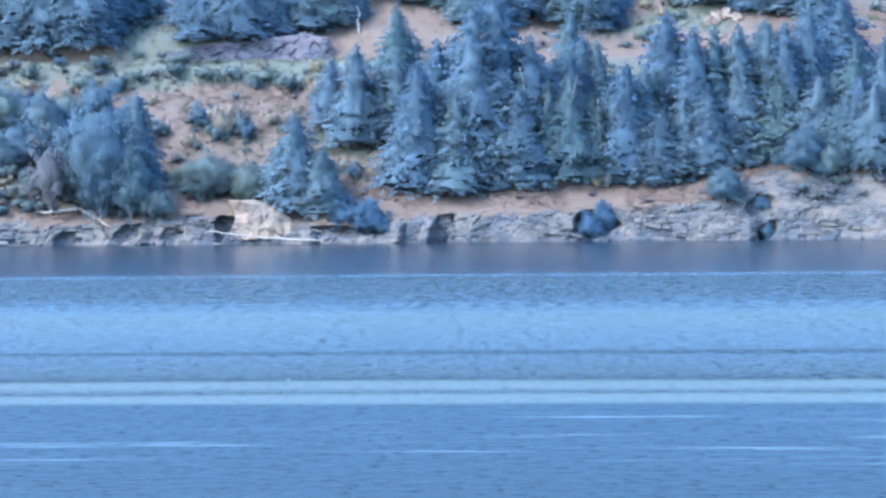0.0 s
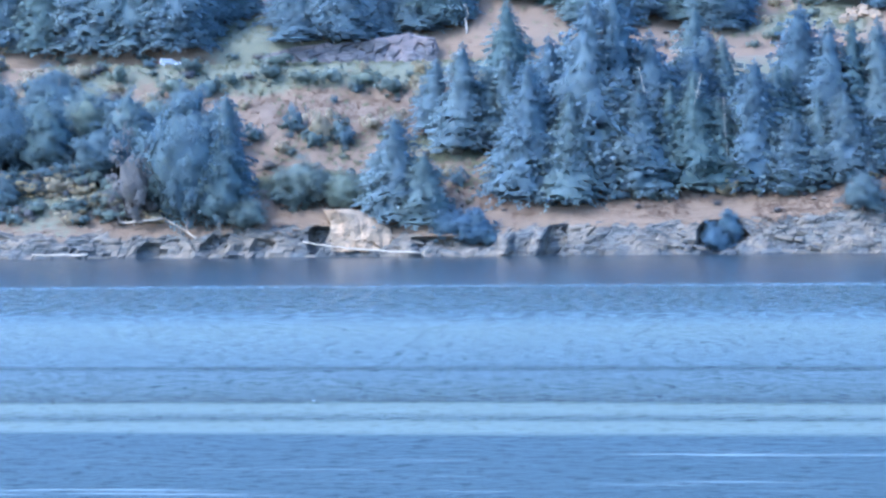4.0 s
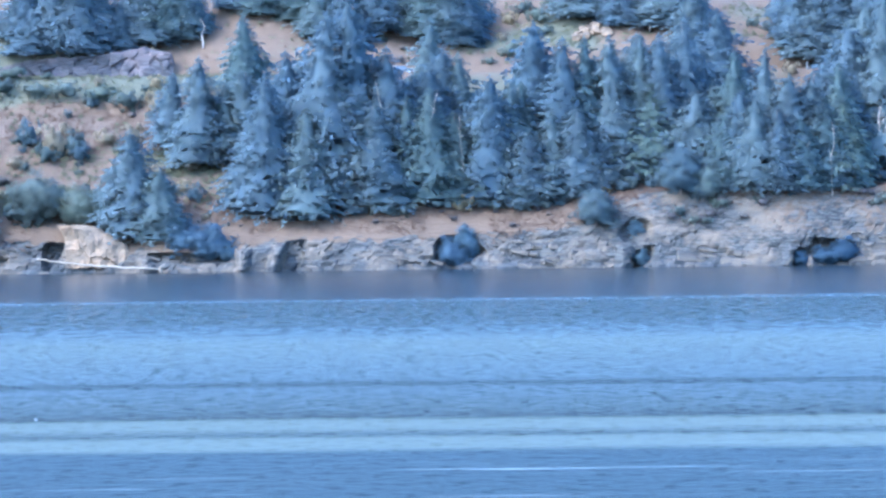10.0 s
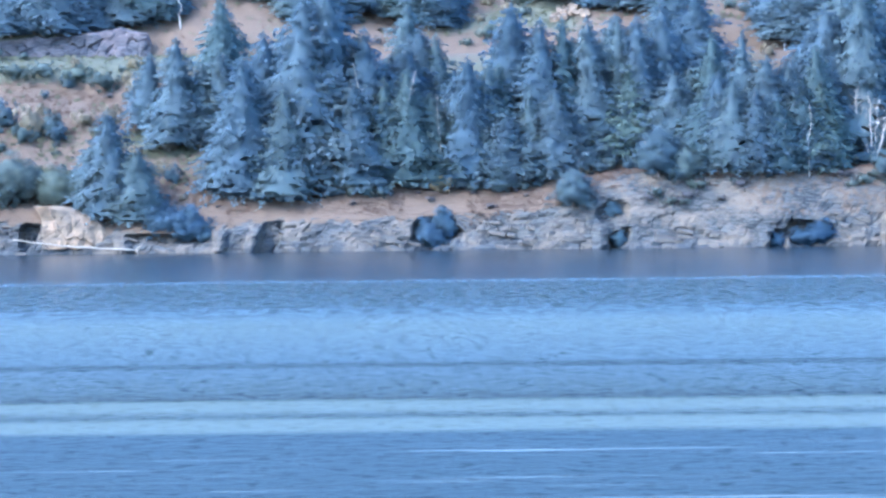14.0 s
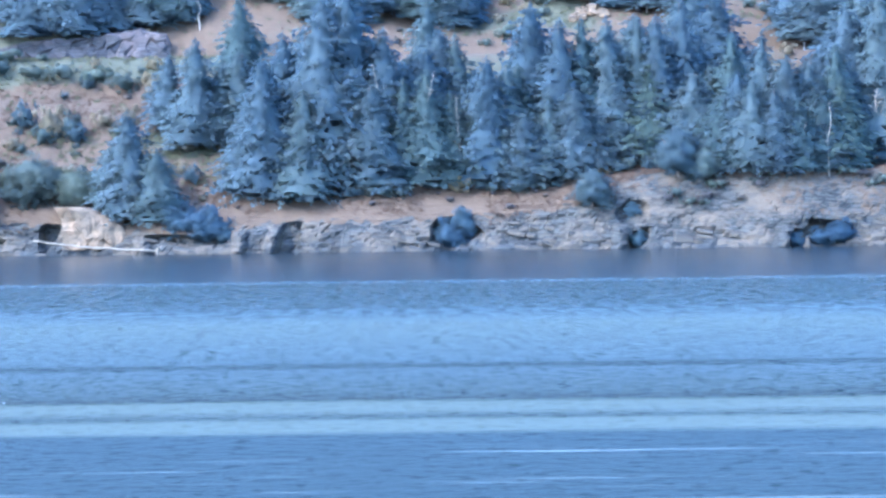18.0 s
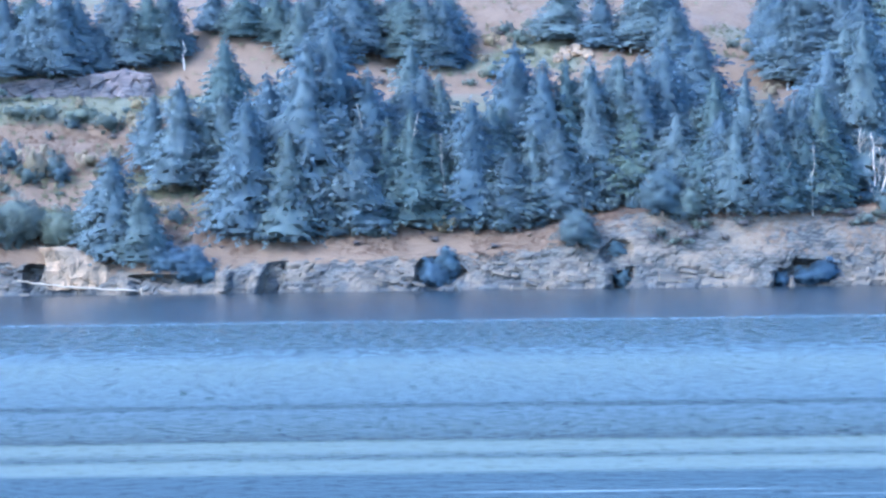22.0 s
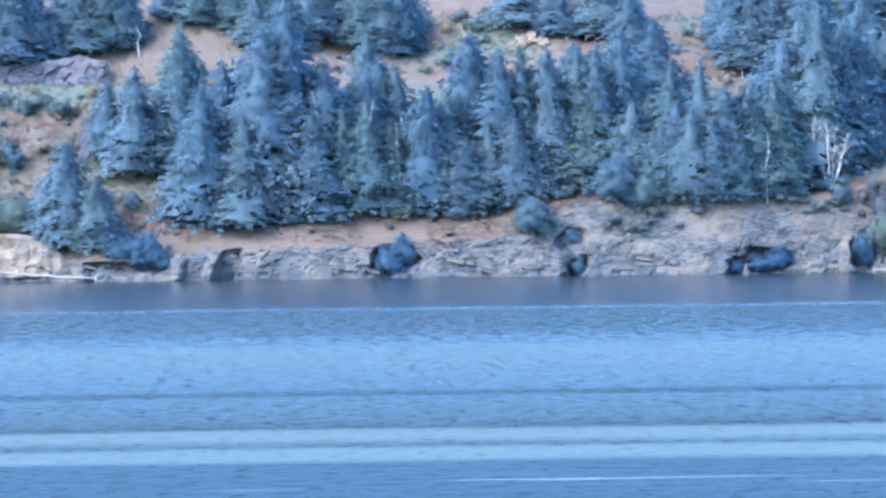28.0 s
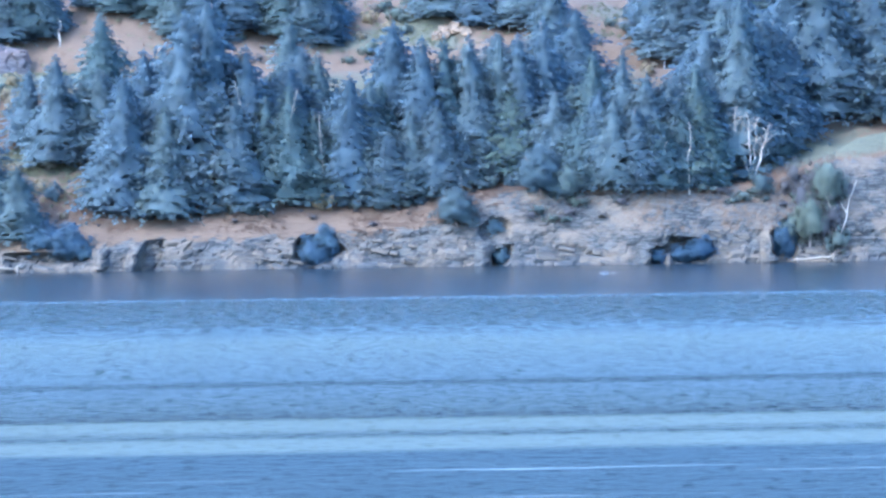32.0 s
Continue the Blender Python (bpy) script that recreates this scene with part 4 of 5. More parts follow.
fir(-32.8, 543.0, 14.7, 2, 1.60)
fir(-26.1, 540.2, 14.7, 2, 1.60)
fir(-20.3, 546.5, 16.3, 0, 1.48)
fir(-25.2, 555.0, 12.0, 1, 1.60)
fir(-2.0, 544.2, 14.7, 1, 1.52)
fir(3.1, 544.8, 17.0, 3, 1.07)
fir(-6.8, 546.2, 16.3, 1, 1.54)
fir(32.6, 550.8, 14.2, 3, 1.49)
fir(56.9, 529.5, 17.3, 0, 1.07)
fir(41.1, 545.0, 14.8, 2, 1.60)
fir(52.4, 544.0, 16.3, 1, 1.53)
fir(-54.2, 552.5, 10.5, 1, 1.60)
fir(-47.3, 549.5, 12.0, 1, 1.60)
fir(-39.1, 549.8, 11.9, 1, 1.60)
fir(-104.6, 541.5, 16.4, 2, 1.60)
fir(-99.6, 546.8, 16.6, 1, 1.53)
fir(-88.3, 538.0, 20.7, 1, 1.11)
fir(-84.9, 536.8, 12.5, 1, 1.60)
fir(-72.8, 540.0, 13.6, 3, 1.25)
fir(-65.7, 542.2, 16.6, 3, 0.99)
fir(-77.9, 544.0, 17.9, 2, 1.52)
fir(87.3, 530.0, 20.4, 2, 1.57)
fir(92.2, 529.5, 18.9, 0, 1.27)
fir(99.8, 517.8, 22.9, 0, 0.87)
fir(102.0, 513.0, 21.3, 1, 1.01)
fir(89.6, 542.0, 17.9, 0, 1.30)
fir(-195.8, 551.0, 14.5, 3, 1.24)
fir(-192.1, 541.8, 17.8, 3, 1.09)
fir(-183.1, 536.8, 23.7, 3, 0.74)
fir(-181.2, 548.5, 12.3, 3, 1.49)
fir(-173.0, 536.2, 24.2, 0, 0.94)
fir(-174.2, 542.0, 17.9, 0, 1.24)
fir(-163.7, 535.2, 22.8, 0, 1.01)
fir(-163.5, 536.5, 17.5, 0, 1.07)
fir(-155.3, 533.5, 22.1, 0, 1.11)
fir(-153.7, 538.5, 16.2, 0, 1.19)
fir(-148.2, 534.0, 16.8, 1, 1.42)
fir(-143.2, 536.0, 17.6, 1, 1.47)
fir(-140.8, 532.2, 20.0, 1, 1.20)
fir(-133.6, 535.5, 15.5, 3, 1.15)
fir(-130.3, 530.0, 22.3, 1, 1.19)
fir(-125.6, 536.2, 21.3, 0, 0.92)
broad(-147.6, 473.5, 17.7, 1, 0.91)
broad(-111.0, 456.8, 27.6, 0, 0.64)
broad(-103.9, 455.2, 19.7, 1, 0.71)
broad(-130.4, 481.5, 15.3, 1, 0.79)
broad(-140.3, 484.2, 12.9, 2, 0.60)
broad(-126.8, 493.0, 9.1, 2, 0.71)
broad(-132.5, 475.0, 12.6, 1, 0.76)
broad(47.1, 458.2, 10.9, 1, 1.18)
broad(52.8, 457.2, 7.6, 1, 1.11)
broad(29.2, 454.2, 8.4, 1, 1.24)
broad(14.5, 465.8, 6.9, 1, 1.24)
broad(-86.4, 464.5, 7.5, 2, 1.33)
broad(106.9, 455.2, 10.8, 2, 0.60)
broad(102.3, 452.2, 9.5, 2, 0.60)
broad(-97.6, 454.0, 7.1, 2, 0.87)
broad(-87.0, 462.0, 10.2, 2, 0.97)
broad(-78.4, 461.2, 8.4, 2, 0.90)
broad(-105.9, 463.8, 8.8, 1, 1.16)
broad(-167.8, 501.5, 9.3, 0, 0.91)
broad(-167.7, 490.8, 14.0, 1, 1.08)
broad(-153.5, 502.0, 12.4, 1, 1.45)
broad(-144.6, 474.5, 8.4, 1, 1.20)
broad(-128.8, 485.0, 10.6, 1, 1.41)
broad(-163.5, 477.2, 10.0, 2, 0.93)
broad(-121.7, 473.2, 12.1, 1, 1.14)
broad(-112.4, 473.2, 8.2, 1, 1.55)
broad(-110.5, 473.5, 11.5, 1, 1.28)
broad(-129.6, 480.2, 9.6, 0, 0.95)
broad(-169.8, 494.8, 11.7, 1, 1.36)
broad(-151.9, 492.0, 10.4, 0, 1.25)
broad(-143.4, 490.2, 12.4, 1, 1.33)
broad(-110.5, 480.8, 12.7, 1, 1.10)
broad(-121.0, 498.2, 9.6, 0, 0.91)
broad(-138.3, 493.2, 9.5, 0, 1.21)
broad(-117.5, 482.2, 10.2, 1, 1.49)
broad(-134.1, 474.2, 11.5, 1, 1.58)
shrub(-77.8, 466.5, 6.0, 0, 1.02)
shrub(-90.0, 461.5, 4.8, 0, 1.15)
shrub(104.6, 456.5, 9.0, 3, 0.60)
shrub(101.2, 455.0, 8.3, 3, 0.60)
shrub(105.2, 452.0, 8.3, 3, 0.60)
shrub(103.3, 453.8, 8.3, 3, 0.62)
shrub(107.3, 453.0, 7.1, 3, 0.67)
shrub(100.4, 459.0, 6.0, 3, 0.80)
shrub(98.3, 457.8, 4.2, 3, 0.83)
shrub(99.0, 453.0, 4.7, 0, 0.60)
shrub(108.0, 451.2, 5.3, 0, 0.60)
shrub(93.6, 458.0, 5.4, 1, 0.60)
shrub(-83.5, 510.5, 3.3, 1, 0.69)
shrub(-93.8, 488.5, 5.7, 1, 0.60)
shrub(-88.0, 487.2, 7.2, 2, 0.60)
shrub(-84.2, 487.2, 6.3, 0, 0.60)
shrub(-82.1, 485.5, 4.4, 1, 0.64)
shrub(-89.2, 483.8, 4.4, 0, 0.76)
shrub(-73.0, 474.0, 4.3, 2, 0.60)
shrub(-54.7, 467.8, 3.6, 1, 0.75)
shrub(-57.6, 471.8, 3.0, 2, 0.63)
shrub(-57.2, 482.2, 2.7, 2, 0.96)
shrub(-55.5, 504.2, 3.9, 2, 0.76)
shrub(-68.3, 508.8, 4.6, 2, 0.60)
shrub(-76.9, 492.0, 3.8, 2, 0.76)
shrub(-71.6, 494.5, 4.5, 2, 0.60)
shrub(-14.0, 462.2, 3.5, 1, 0.60)
shrub(-10.4, 462.2, 3.0, 0, 0.73)
shrub(13.7, 536.8, 4.1, 0, 0.81)
shrub(78.9, 515.2, 3.3, 2, 0.60)
shrub(-101.6, 538.2, 3.1, 2, 0.64)
shrub(-94.0, 530.0, 2.8, 2, 0.61)
shrub(-173.7, 530.8, 3.9, 2, 0.60)
shrub(-150.1, 514.0, 4.1, 2, 0.88)
shrub(-141.3, 512.2, 5.4, 0, 0.61)
shrub(-159.5, 512.8, 4.1, 2, 1.17)
shrub(-130.9, 503.8, 4.7, 2, 0.60)
shrub(-146.3, 495.8, 5.9, 2, 0.60)
shrub(-132.5, 499.5, 4.6, 2, 0.60)
shrub(-118.0, 509.7, 5.3, 0, 0.71)
shrub(-127.0, 510.2, 5.4, 0, 0.87)
shrub(-113.8, 512.0, 3.4, 0, 0.98)
shrub(-104.5, 513.2, 4.0, 0, 1.15)
shrub(-96.1, 512.0, 3.3, 0, 1.39)
shrub(-89.5, 512.8, 4.0, 0, 1.02)
shrub(-81.4, 512.2, 4.0, 0, 1.15)
shrub(-75.0, 509.7, 4.6, 0, 0.99)
shrub(-70.0, 511.8, 2.6, 2, 0.61)
shrub(-110.2, 489.5, 4.5, 1, 0.69)
shrub(-103.1, 486.8, 3.8, 1, 0.87)
shrub(-103.9, 517.5, 3.4, 0, 1.63)
shrub(-124.0, 515.0, 4.1, 0, 1.15)
shrub(-144.9, 477.5, 3.4, 2, 1.30)
shrub(-122.8, 457.2, 20.6, 3, 0.60)
shrub(-125.6, 460.8, 12.2, 3, 0.60)
shrub(14.2, 553.8, 3.1, 2, 0.79)
shrub(17.9, 558.2, 3.4, 0, 0.92)
shrub(21.3, 553.5, 3.7, 0, 0.92)
shrub(25.0, 556.5, 3.4, 0, 0.92)
shrub(27.5, 550.5, 3.7, 1, 0.78)
shrub(30.0, 557.0, 3.7, 0, 0.92)
shrub(18.9, 547.8, 2.8, 2, 0.79)
shrub(23.0, 544.8, 2.8, 0, 0.92)
shrub(12.6, 545.5, 2.2, 2, 0.79)
shrub(32.6, 553.5, 2.8, 0, 0.92)
shrub(-108.4, 502.8, 2.4, 2, 0.69)
shrub(-125.0, 529.0, 1.3, 2, 0.85)
shrub(-95.8, 512.2, 1.3, 0, 1.01)
shrub(-133.1, 514.2, 1.9, 0, 0.78)
shrub(-71.6, 479.0, 2.9, 1, 1.10)
shrub(-116.7, 529.0, 1.9, 1, 1.12)
shrub(-93.4, 480.5, 2.2, 0, 0.72)
shrub(-119.6, 479.0, 2.0, 2, 0.71)
shrub(-153.2, 475.2, 2.1, 1, 1.03)
shrub(-173.6, 506.7, 2.5, 0, 1.29)
shrub(-163.7, 505.0, 2.3, 2, 0.90)
shrub(-64.5, 480.0, 2.5, 2, 1.00)
shrub(-150.5, 493.2, 2.1, 3, 1.76)
shrub(-147.1, 515.2, 2.7, 3, 1.94)
shrub(-63.5, 482.2, 1.4, 2, 1.01)
shrub(-94.7, 492.8, 1.8, 3, 1.93)
shrub(-110.7, 528.8, 2.2, 3, 2.20)
shrub(-139.1, 529.0, 2.1, 0, 1.30)
shrub(-140.4, 508.2, 2.9, 3, 1.51)
shrub(-156.5, 501.2, 2.4, 0, 0.72)
shrub(-146.8, 490.0, 2.2, 2, 0.88)
shrub(-73.6, 489.0, 2.0, 0, 1.09)
shrub(-172.1, 517.2, 3.3, 1, 0.71)
shrub(-124.3, 513.8, 2.9, 3, 1.95)
shrub(-96.7, 490.2, 1.9, 0, 1.12)
shrub(-69.1, 504.8, 1.9, 0, 0.78)
shrub(-95.2, 517.8, 1.9, 0, 1.01)
shrub(-132.8, 505.2, 2.8, 2, 0.65)
shrub(-129.1, 482.0, 1.8, 0, 0.98)
shrub(-135.3, 494.0, 1.6, 3, 1.52)
shrub(-63.6, 474.5, 1.9, 2, 1.11)
shrub(-139.5, 485.0, 1.9, 0, 1.32)
shrub(-71.5, 514.0, 1.4, 1, 0.98)
shrub(-168.5, 506.5, 1.6, 2, 0.72)
shrub(-133.2, 495.0, 2.6, 0, 0.89)
shrub(-73.3, 506.0, 1.6, 3, 1.81)
shrub(-129.1, 492.0, 2.4, 2, 1.11)
shrub(-122.5, 505.2, 2.3, 1, 0.79)
shrub(-118.2, 487.0, 2.7, 0, 0.89)
shrub(-146.1, 516.8, 2.5, 0, 0.80)
shrub(-172.3, 514.2, 2.8, 1, 0.85)
shrub(-174.8, 510.8, 1.3, 1, 0.83)
shrub(-131.8, 482.8, 2.0, 3, 1.56)
shrub(-150.7, 510.5, 1.3, 3, 1.75)
shrub(-158.7, 485.8, 2.3, 3, 2.20)
shrub(-124.8, 498.2, 2.8, 1, 0.90)
shrub(-170.0, 505.2, 1.3, 2, 1.04)
shrub(-95.5, 482.0, 2.7, 2, 0.93)
shrub(-104.9, 511.8, 1.3, 2, 0.69)
shrub(-87.9, 505.0, 1.7, 1, 0.74)
shrub(-166.6, 508.8, 2.3, 0, 0.96)
shrub(-114.9, 492.2, 1.2, 2, 0.92)
shrub(-157.1, 493.2, 2.7, 2, 0.75)
shrub(-97.4, 476.0, 2.8, 3, 2.20)
shrub(-141.1, 510.7, 2.5, 2, 1.11)
shrub(-138.2, 483.8, 3.0, 2, 0.78)
shrub(-118.8, 480.0, 1.9, 2, 1.09)
shrub(-159.4, 529.2, 2.4, 0, 1.17)
shrub(-71.5, 482.5, 1.6, 0, 1.30)
shrub(-64.7, 503.0, 1.7, 0, 1.05)
shrub(-69.1, 515.0, 3.0, 2, 0.71)
shrub(-81.6, 481.0, 1.2, 0, 1.18)
shrub(-103.8, 515.5, 1.5, 0, 1.03)
shrub(-134.7, 517.5, 2.0, 1, 1.12)
shrub(-164.2, 512.5, 2.0, 2, 1.11)
shrub(-147.1, 484.8, 3.1, 0, 1.31)
shrub(-108.9, 485.2, 1.3, 2, 1.06)
shrub(-133.0, 494.5, 2.7, 2, 0.91)
shrub(-143.0, 515.5, 2.2, 2, 0.82)
shrub(-88.0, 490.0, 1.7, 0, 1.24)
shrub(-82.2, 515.5, 2.4, 2, 0.64)
shrub(-172.2, 518.0, 3.1, 2, 1.03)
shrub(-87.5, 472.8, 1.3, 2, 0.90)
shrub(-110.0, 513.5, 2.1, 3, 1.89)
shrub(-133.3, 501.2, 3.1, 3, 2.20)
shrub(73.4, 542.5, 2.5, 0, 0.91)
shrub(23.2, 551.8, 2.5, 0, 1.23)
shrub(-45.6, 529.5, 1.7, 0, 1.05)
shrub(105.4, 538.5, 1.7, 0, 1.15)
shrub(-17.3, 540.5, 1.9, 0, 0.92)
shrub(77.2, 539.8, 2.5, 0, 0.97)
shrub(-95.7, 541.5, 1.3, 3, 2.20)
shrub(46.4, 541.5, 1.5, 3, 1.92)
shrub(-12.4, 529.8, 2.0, 3, 1.41)
shrub(-77.4, 551.8, 1.7, 0, 1.15)
shrub(85.3, 549.2, 1.8, 0, 0.85)
shrub(8.8, 532.2, 1.8, 0, 1.24)
shrub(-12.0, 537.2, 1.3, 3, 2.20)
shrub(-59.9, 550.0, 1.6, 0, 1.11)
shrub(69.2, 530.5, 1.2, 2, 0.63)
shrub(-24.8, 541.8, 2.5, 0, 1.05)
shrub(-23.5, 541.2, 1.7, 2, 1.00)
shrub(-13.5, 555.0, 2.5, 0, 1.21)
shrub(-91.8, 529.8, 2.1, 0, 0.94)
shrub(-36.7, 529.8, 1.9, 2, 0.67)
shrub(31.1, 529.5, 1.4, 3, 1.69)
shrub(102.1, 553.5, 1.9, 0, 1.36)
shrub(17.2, 557.8, 1.5, 3, 1.87)
shrub(-45.1, 529.5, 2.0, 0, 1.09)
shrub(-0.3, 461.8, 1.4, 3, 2.03)
shrub(55.2, 456.8, 1.4, 0, 1.29)
shrub(62.4, 455.0, 1.4, 0, 0.98)
shrub(-16.2, 464.5, 1.4, 0, 1.16)
shrub(19.7, 461.5, 0.9, 3, 1.73)
shrub(-51.9, 461.2, 1.4, 2, 0.92)
shrub(32.9, 454.8, 1.2, 3, 1.99)
shrub(12.1, 458.0, 1.4, 3, 2.14)
shrub(-44.4, 458.5, 0.7, 3, 2.16)
shrub(-2.7, 464.5, 0.8, 3, 2.08)
shrub(-16.4, 459.0, 1.2, 3, 2.20)
shrub(-53.2, 459.8, 0.9, 3, 1.65)
shrub(8.7, 465.0, 0.9, 3, 2.20)
shrub(17.7, 464.0, 1.1, 3, 2.03)
shrub(-106.3, 545.2, 2.0, 0, 1.17)
shrub(-102.6, 538.8, 2.2, 0, 1.00)
shrub(-134.7, 541.8, 2.1, 0, 1.09)
shrub(-103.3, 553.8, 2.1, 1, 0.74)
shrub(-148.5, 551.5, 1.8, 1, 0.80)
shrub(-161.3, 543.8, 1.6, 0, 0.80)
shrub(-135.7, 560.0, 1.8, 1, 0.92)
shrub(-96.0, 550.2, 1.9, 1, 0.93)
shrub(-159.9, 547.0, 2.2, 0, 0.83)
shrub(-119.9, 560.8, 2.3, 0, 0.79)
shrub(-62.1, 547.5, 2.3, 0, 0.98)
shrub(-117.0, 539.5, 2.0, 1, 0.77)
shrub(-95.6, 563.2, 2.0, 1, 0.77)
shrub(-177.9, 561.8, 1.5, 0, 1.26)
shrub(-123.5, 535.5, 1.6, 2, 0.79)
shrub(-72.6, 534.2, 1.4, 2, 0.61)
shrub(-71.7, 550.5, 1.3, 0, 1.21)
shrub(-73.3, 548.8, 1.5, 0, 1.30)
shrub(-63.8, 541.8, 1.3, 1, 0.74)
shrub(-172.7, 557.5, 2.6, 0, 0.99)
shrub(-106.0, 539.2, 1.3, 0, 1.15)
shrub(-175.2, 562.0, 2.1, 2, 0.71)
shrub(-167.9, 561.2, 1.7, 0, 1.19)
shrub(-101.6, 553.0, 1.6, 1, 0.84)
shrub(-118.3, 559.8, 1.2, 1, 0.80)
shrub(-107.0, 532.2, 1.4, 2, 0.81)
shrub(89.6, 457.0, 2.3, 0, 1.05)
shrub(108.8, 459.0, 2.2, 3, 1.68)
shrub(101.1, 455.8, 1.1, 3, 1.94)
shrub(86.1, 457.8, 1.5, 3, 2.08)
shrub(109.3, 456.5, 2.2, 3, 2.16)
shrub(50.9, 454.2, 1.9, 3, 1.72)
shrub(46.4, 455.2, 2.3, 0, 0.97)
shrub(92.8, 457.8, 2.1, 3, 2.20)
shrub(100.3, 457.0, 1.9, 0, 0.83)
shrub(52.1, 454.0, 1.6, 0, 1.19)
shrub(52.7, 454.5, 2.1, 3, 2.20)
shrub(48.9, 454.2, 1.8, 0, 1.05)
shrub(59.3, 453.2, 1.7, 3, 1.83)
shrub(94.1, 457.0, 1.5, 0, 0.87)
shrub(92.0, 458.0, 1.6, 0, 1.50)
shrub(97.5, 456.2, 1.9, 3, 1.47)
shrub(74.0, 464.0, 1.9, 3, 2.13)
shrub(84.5, 457.5, 1.8, 3, 2.09)
shrub(106.5, 455.8, 1.4, 3, 2.20)
shrub(86.0, 463.0, 2.0, 3, 1.61)
shrub(87.0, 456.2, 1.9, 0, 0.82)
shrub(63.4, 454.2, 2.2, 3, 2.20)
shrub(55.6, 455.5, 1.8, 0, 1.04)
shrub(66.6, 457.5, 1.8, 3, 1.92)
shrub(55.2, 456.0, 2.1, 3, 2.07)
shrub(44.7, 454.8, 1.9, 3, 1.87)
shrub(80.7, 457.5, 2.1, 0, 1.06)
shrub(53.7, 455.8, 2.0, 0, 0.86)

# the grove above the left bank, and grey scrub on the slope below it
for x, y, tall, which, wide in ((-157.0, 474.0, 17.0, 0, 1.05), (-148.0, 477.0, 15.0, 1, 1.0), (-166.0, 471.0, 18.0, 0, 1.0), (-174.0, 468.0, 16.0, 1, 1.0), (-140.0, 487.0, 11.0, 1, 1.2), (-110.5, 459.5, 21.5, 0, 0.74), (-117.0, 463.0, 15.5, 1, 0.9), (-104.0, 458.5, 16.0, 1, 0.8), (-164.0, 461.0, 9.0, 1, 1.2), (-153.0, 461.5, 7.5, 1, 1.3)):
    broad(x, y, tall, which, wide)
scrub_rng = random.Random(91)
for i in range(96):
    x = -166 + 54 * scrub_rng.random()
    up = scrub_rng.random() ** 0.8
    shrub(x, shore(x) + 6 + 17 * up, scrub_rng.uniform(1.5, 3.0) + 1.6 * up, (3, 0, 3, 1, 0, 2)[i % 6], scrub_rng.uniform(1.0, 1.6))
# low growth at the foot of the front firs
foot_rng = random.Random(17)
for i in range(34):
    x = -42 + 4.0 * i + foot_rng.uniform(-1.8, 1.8)
    y = float(np.interp(x, (-42, -30, -17, 0, 16, 34, 45, 56, 70, 82, 94), (464, 461, 464, 466, 465, 468, 468, 459, 456, 460, 470))) + foot_rng.uniform(-1.6, 1.4)
    shrub(x, y, foot_rng.uniform(1.4, 3.3), (1, 0, 1, 1, 2, 1, 0)[i % 7], foot_rng.uniform(0.9, 1.5))
# bushes added as shade in the clefts; from -56 to -45 a fir's shadow
cleft_shade_bush(0.2, 4.6, 0.3, 6.4, 1.0)
cleft_shade_bush(2.2, 5.0, 2.6, 6.0, 0.95)
cleft_shade_bush(-49.5, 4.8, 2.4, 6.6, 1.1)
cleft_shade_bush(-56.0, 5.4, 3.4, 6.0, 1.1)
cleft_shade_bush(-52.6, 5.6, 3.2, 6.6, 1.15)
cleft_shade_bush(-45.6, 4.6, 1.6, 4.6, 1.2)
cleft_shade_bush(97.6, 4.6, 0.6, 8.6, 0.7)
cleft_shade_bush(37.2, 6.2, 6.2, 3.2, 1.3)
cleft_shade_bush(38.2, 2.8, 0.2, 3.4, 1.0)
cleft_shade_bush(70.3, 2.4, 0.0, 3.0, 1.1)
cleft_shade_bush(75.4, 3.4, 0.0, 3.8, 1.4)
cleft_shade_bush(79.0, 3.6, 0.6, 4.8, 1.4)

# ---- pale cliff, logs, dead trees, posts ----
def chunk(rng, sx, sy, sz, cuts=9, fine=0):
    """A broken block of rock: a box hacked by planes."""
    bm = bmesh.new()
    bmesh.ops.create_cube(bm, size=2.0)
    if fine:
        bmesh.ops.subdivide_edges(bm, edges=bm.edges[:], cuts=fine, use_grid_fill=True)
    for i in range(cuts):
        n = Vector((rng.gauss(0, 1), rng.gauss(0, 1), rng.gauss(0, 1))).normalized()
        d = rng.uniform(0.80, 1.10)
        bmesh.ops.bisect_plane(bm, geom=bm.verts[:] + bm.edges[:] + bm.faces[:], plane_co=n * d, plane_no=n, clear_outer=True)
        edges = [e for e in bm.edges if e.is_boundary]
        if edges:
            bmesh.ops.contextual_create(bm, geom=edges)
    for v in bm.verts:
        v.co = Vector((v.co.x * sx, v.co.y * sy, v.co.z * sz))
    return bm


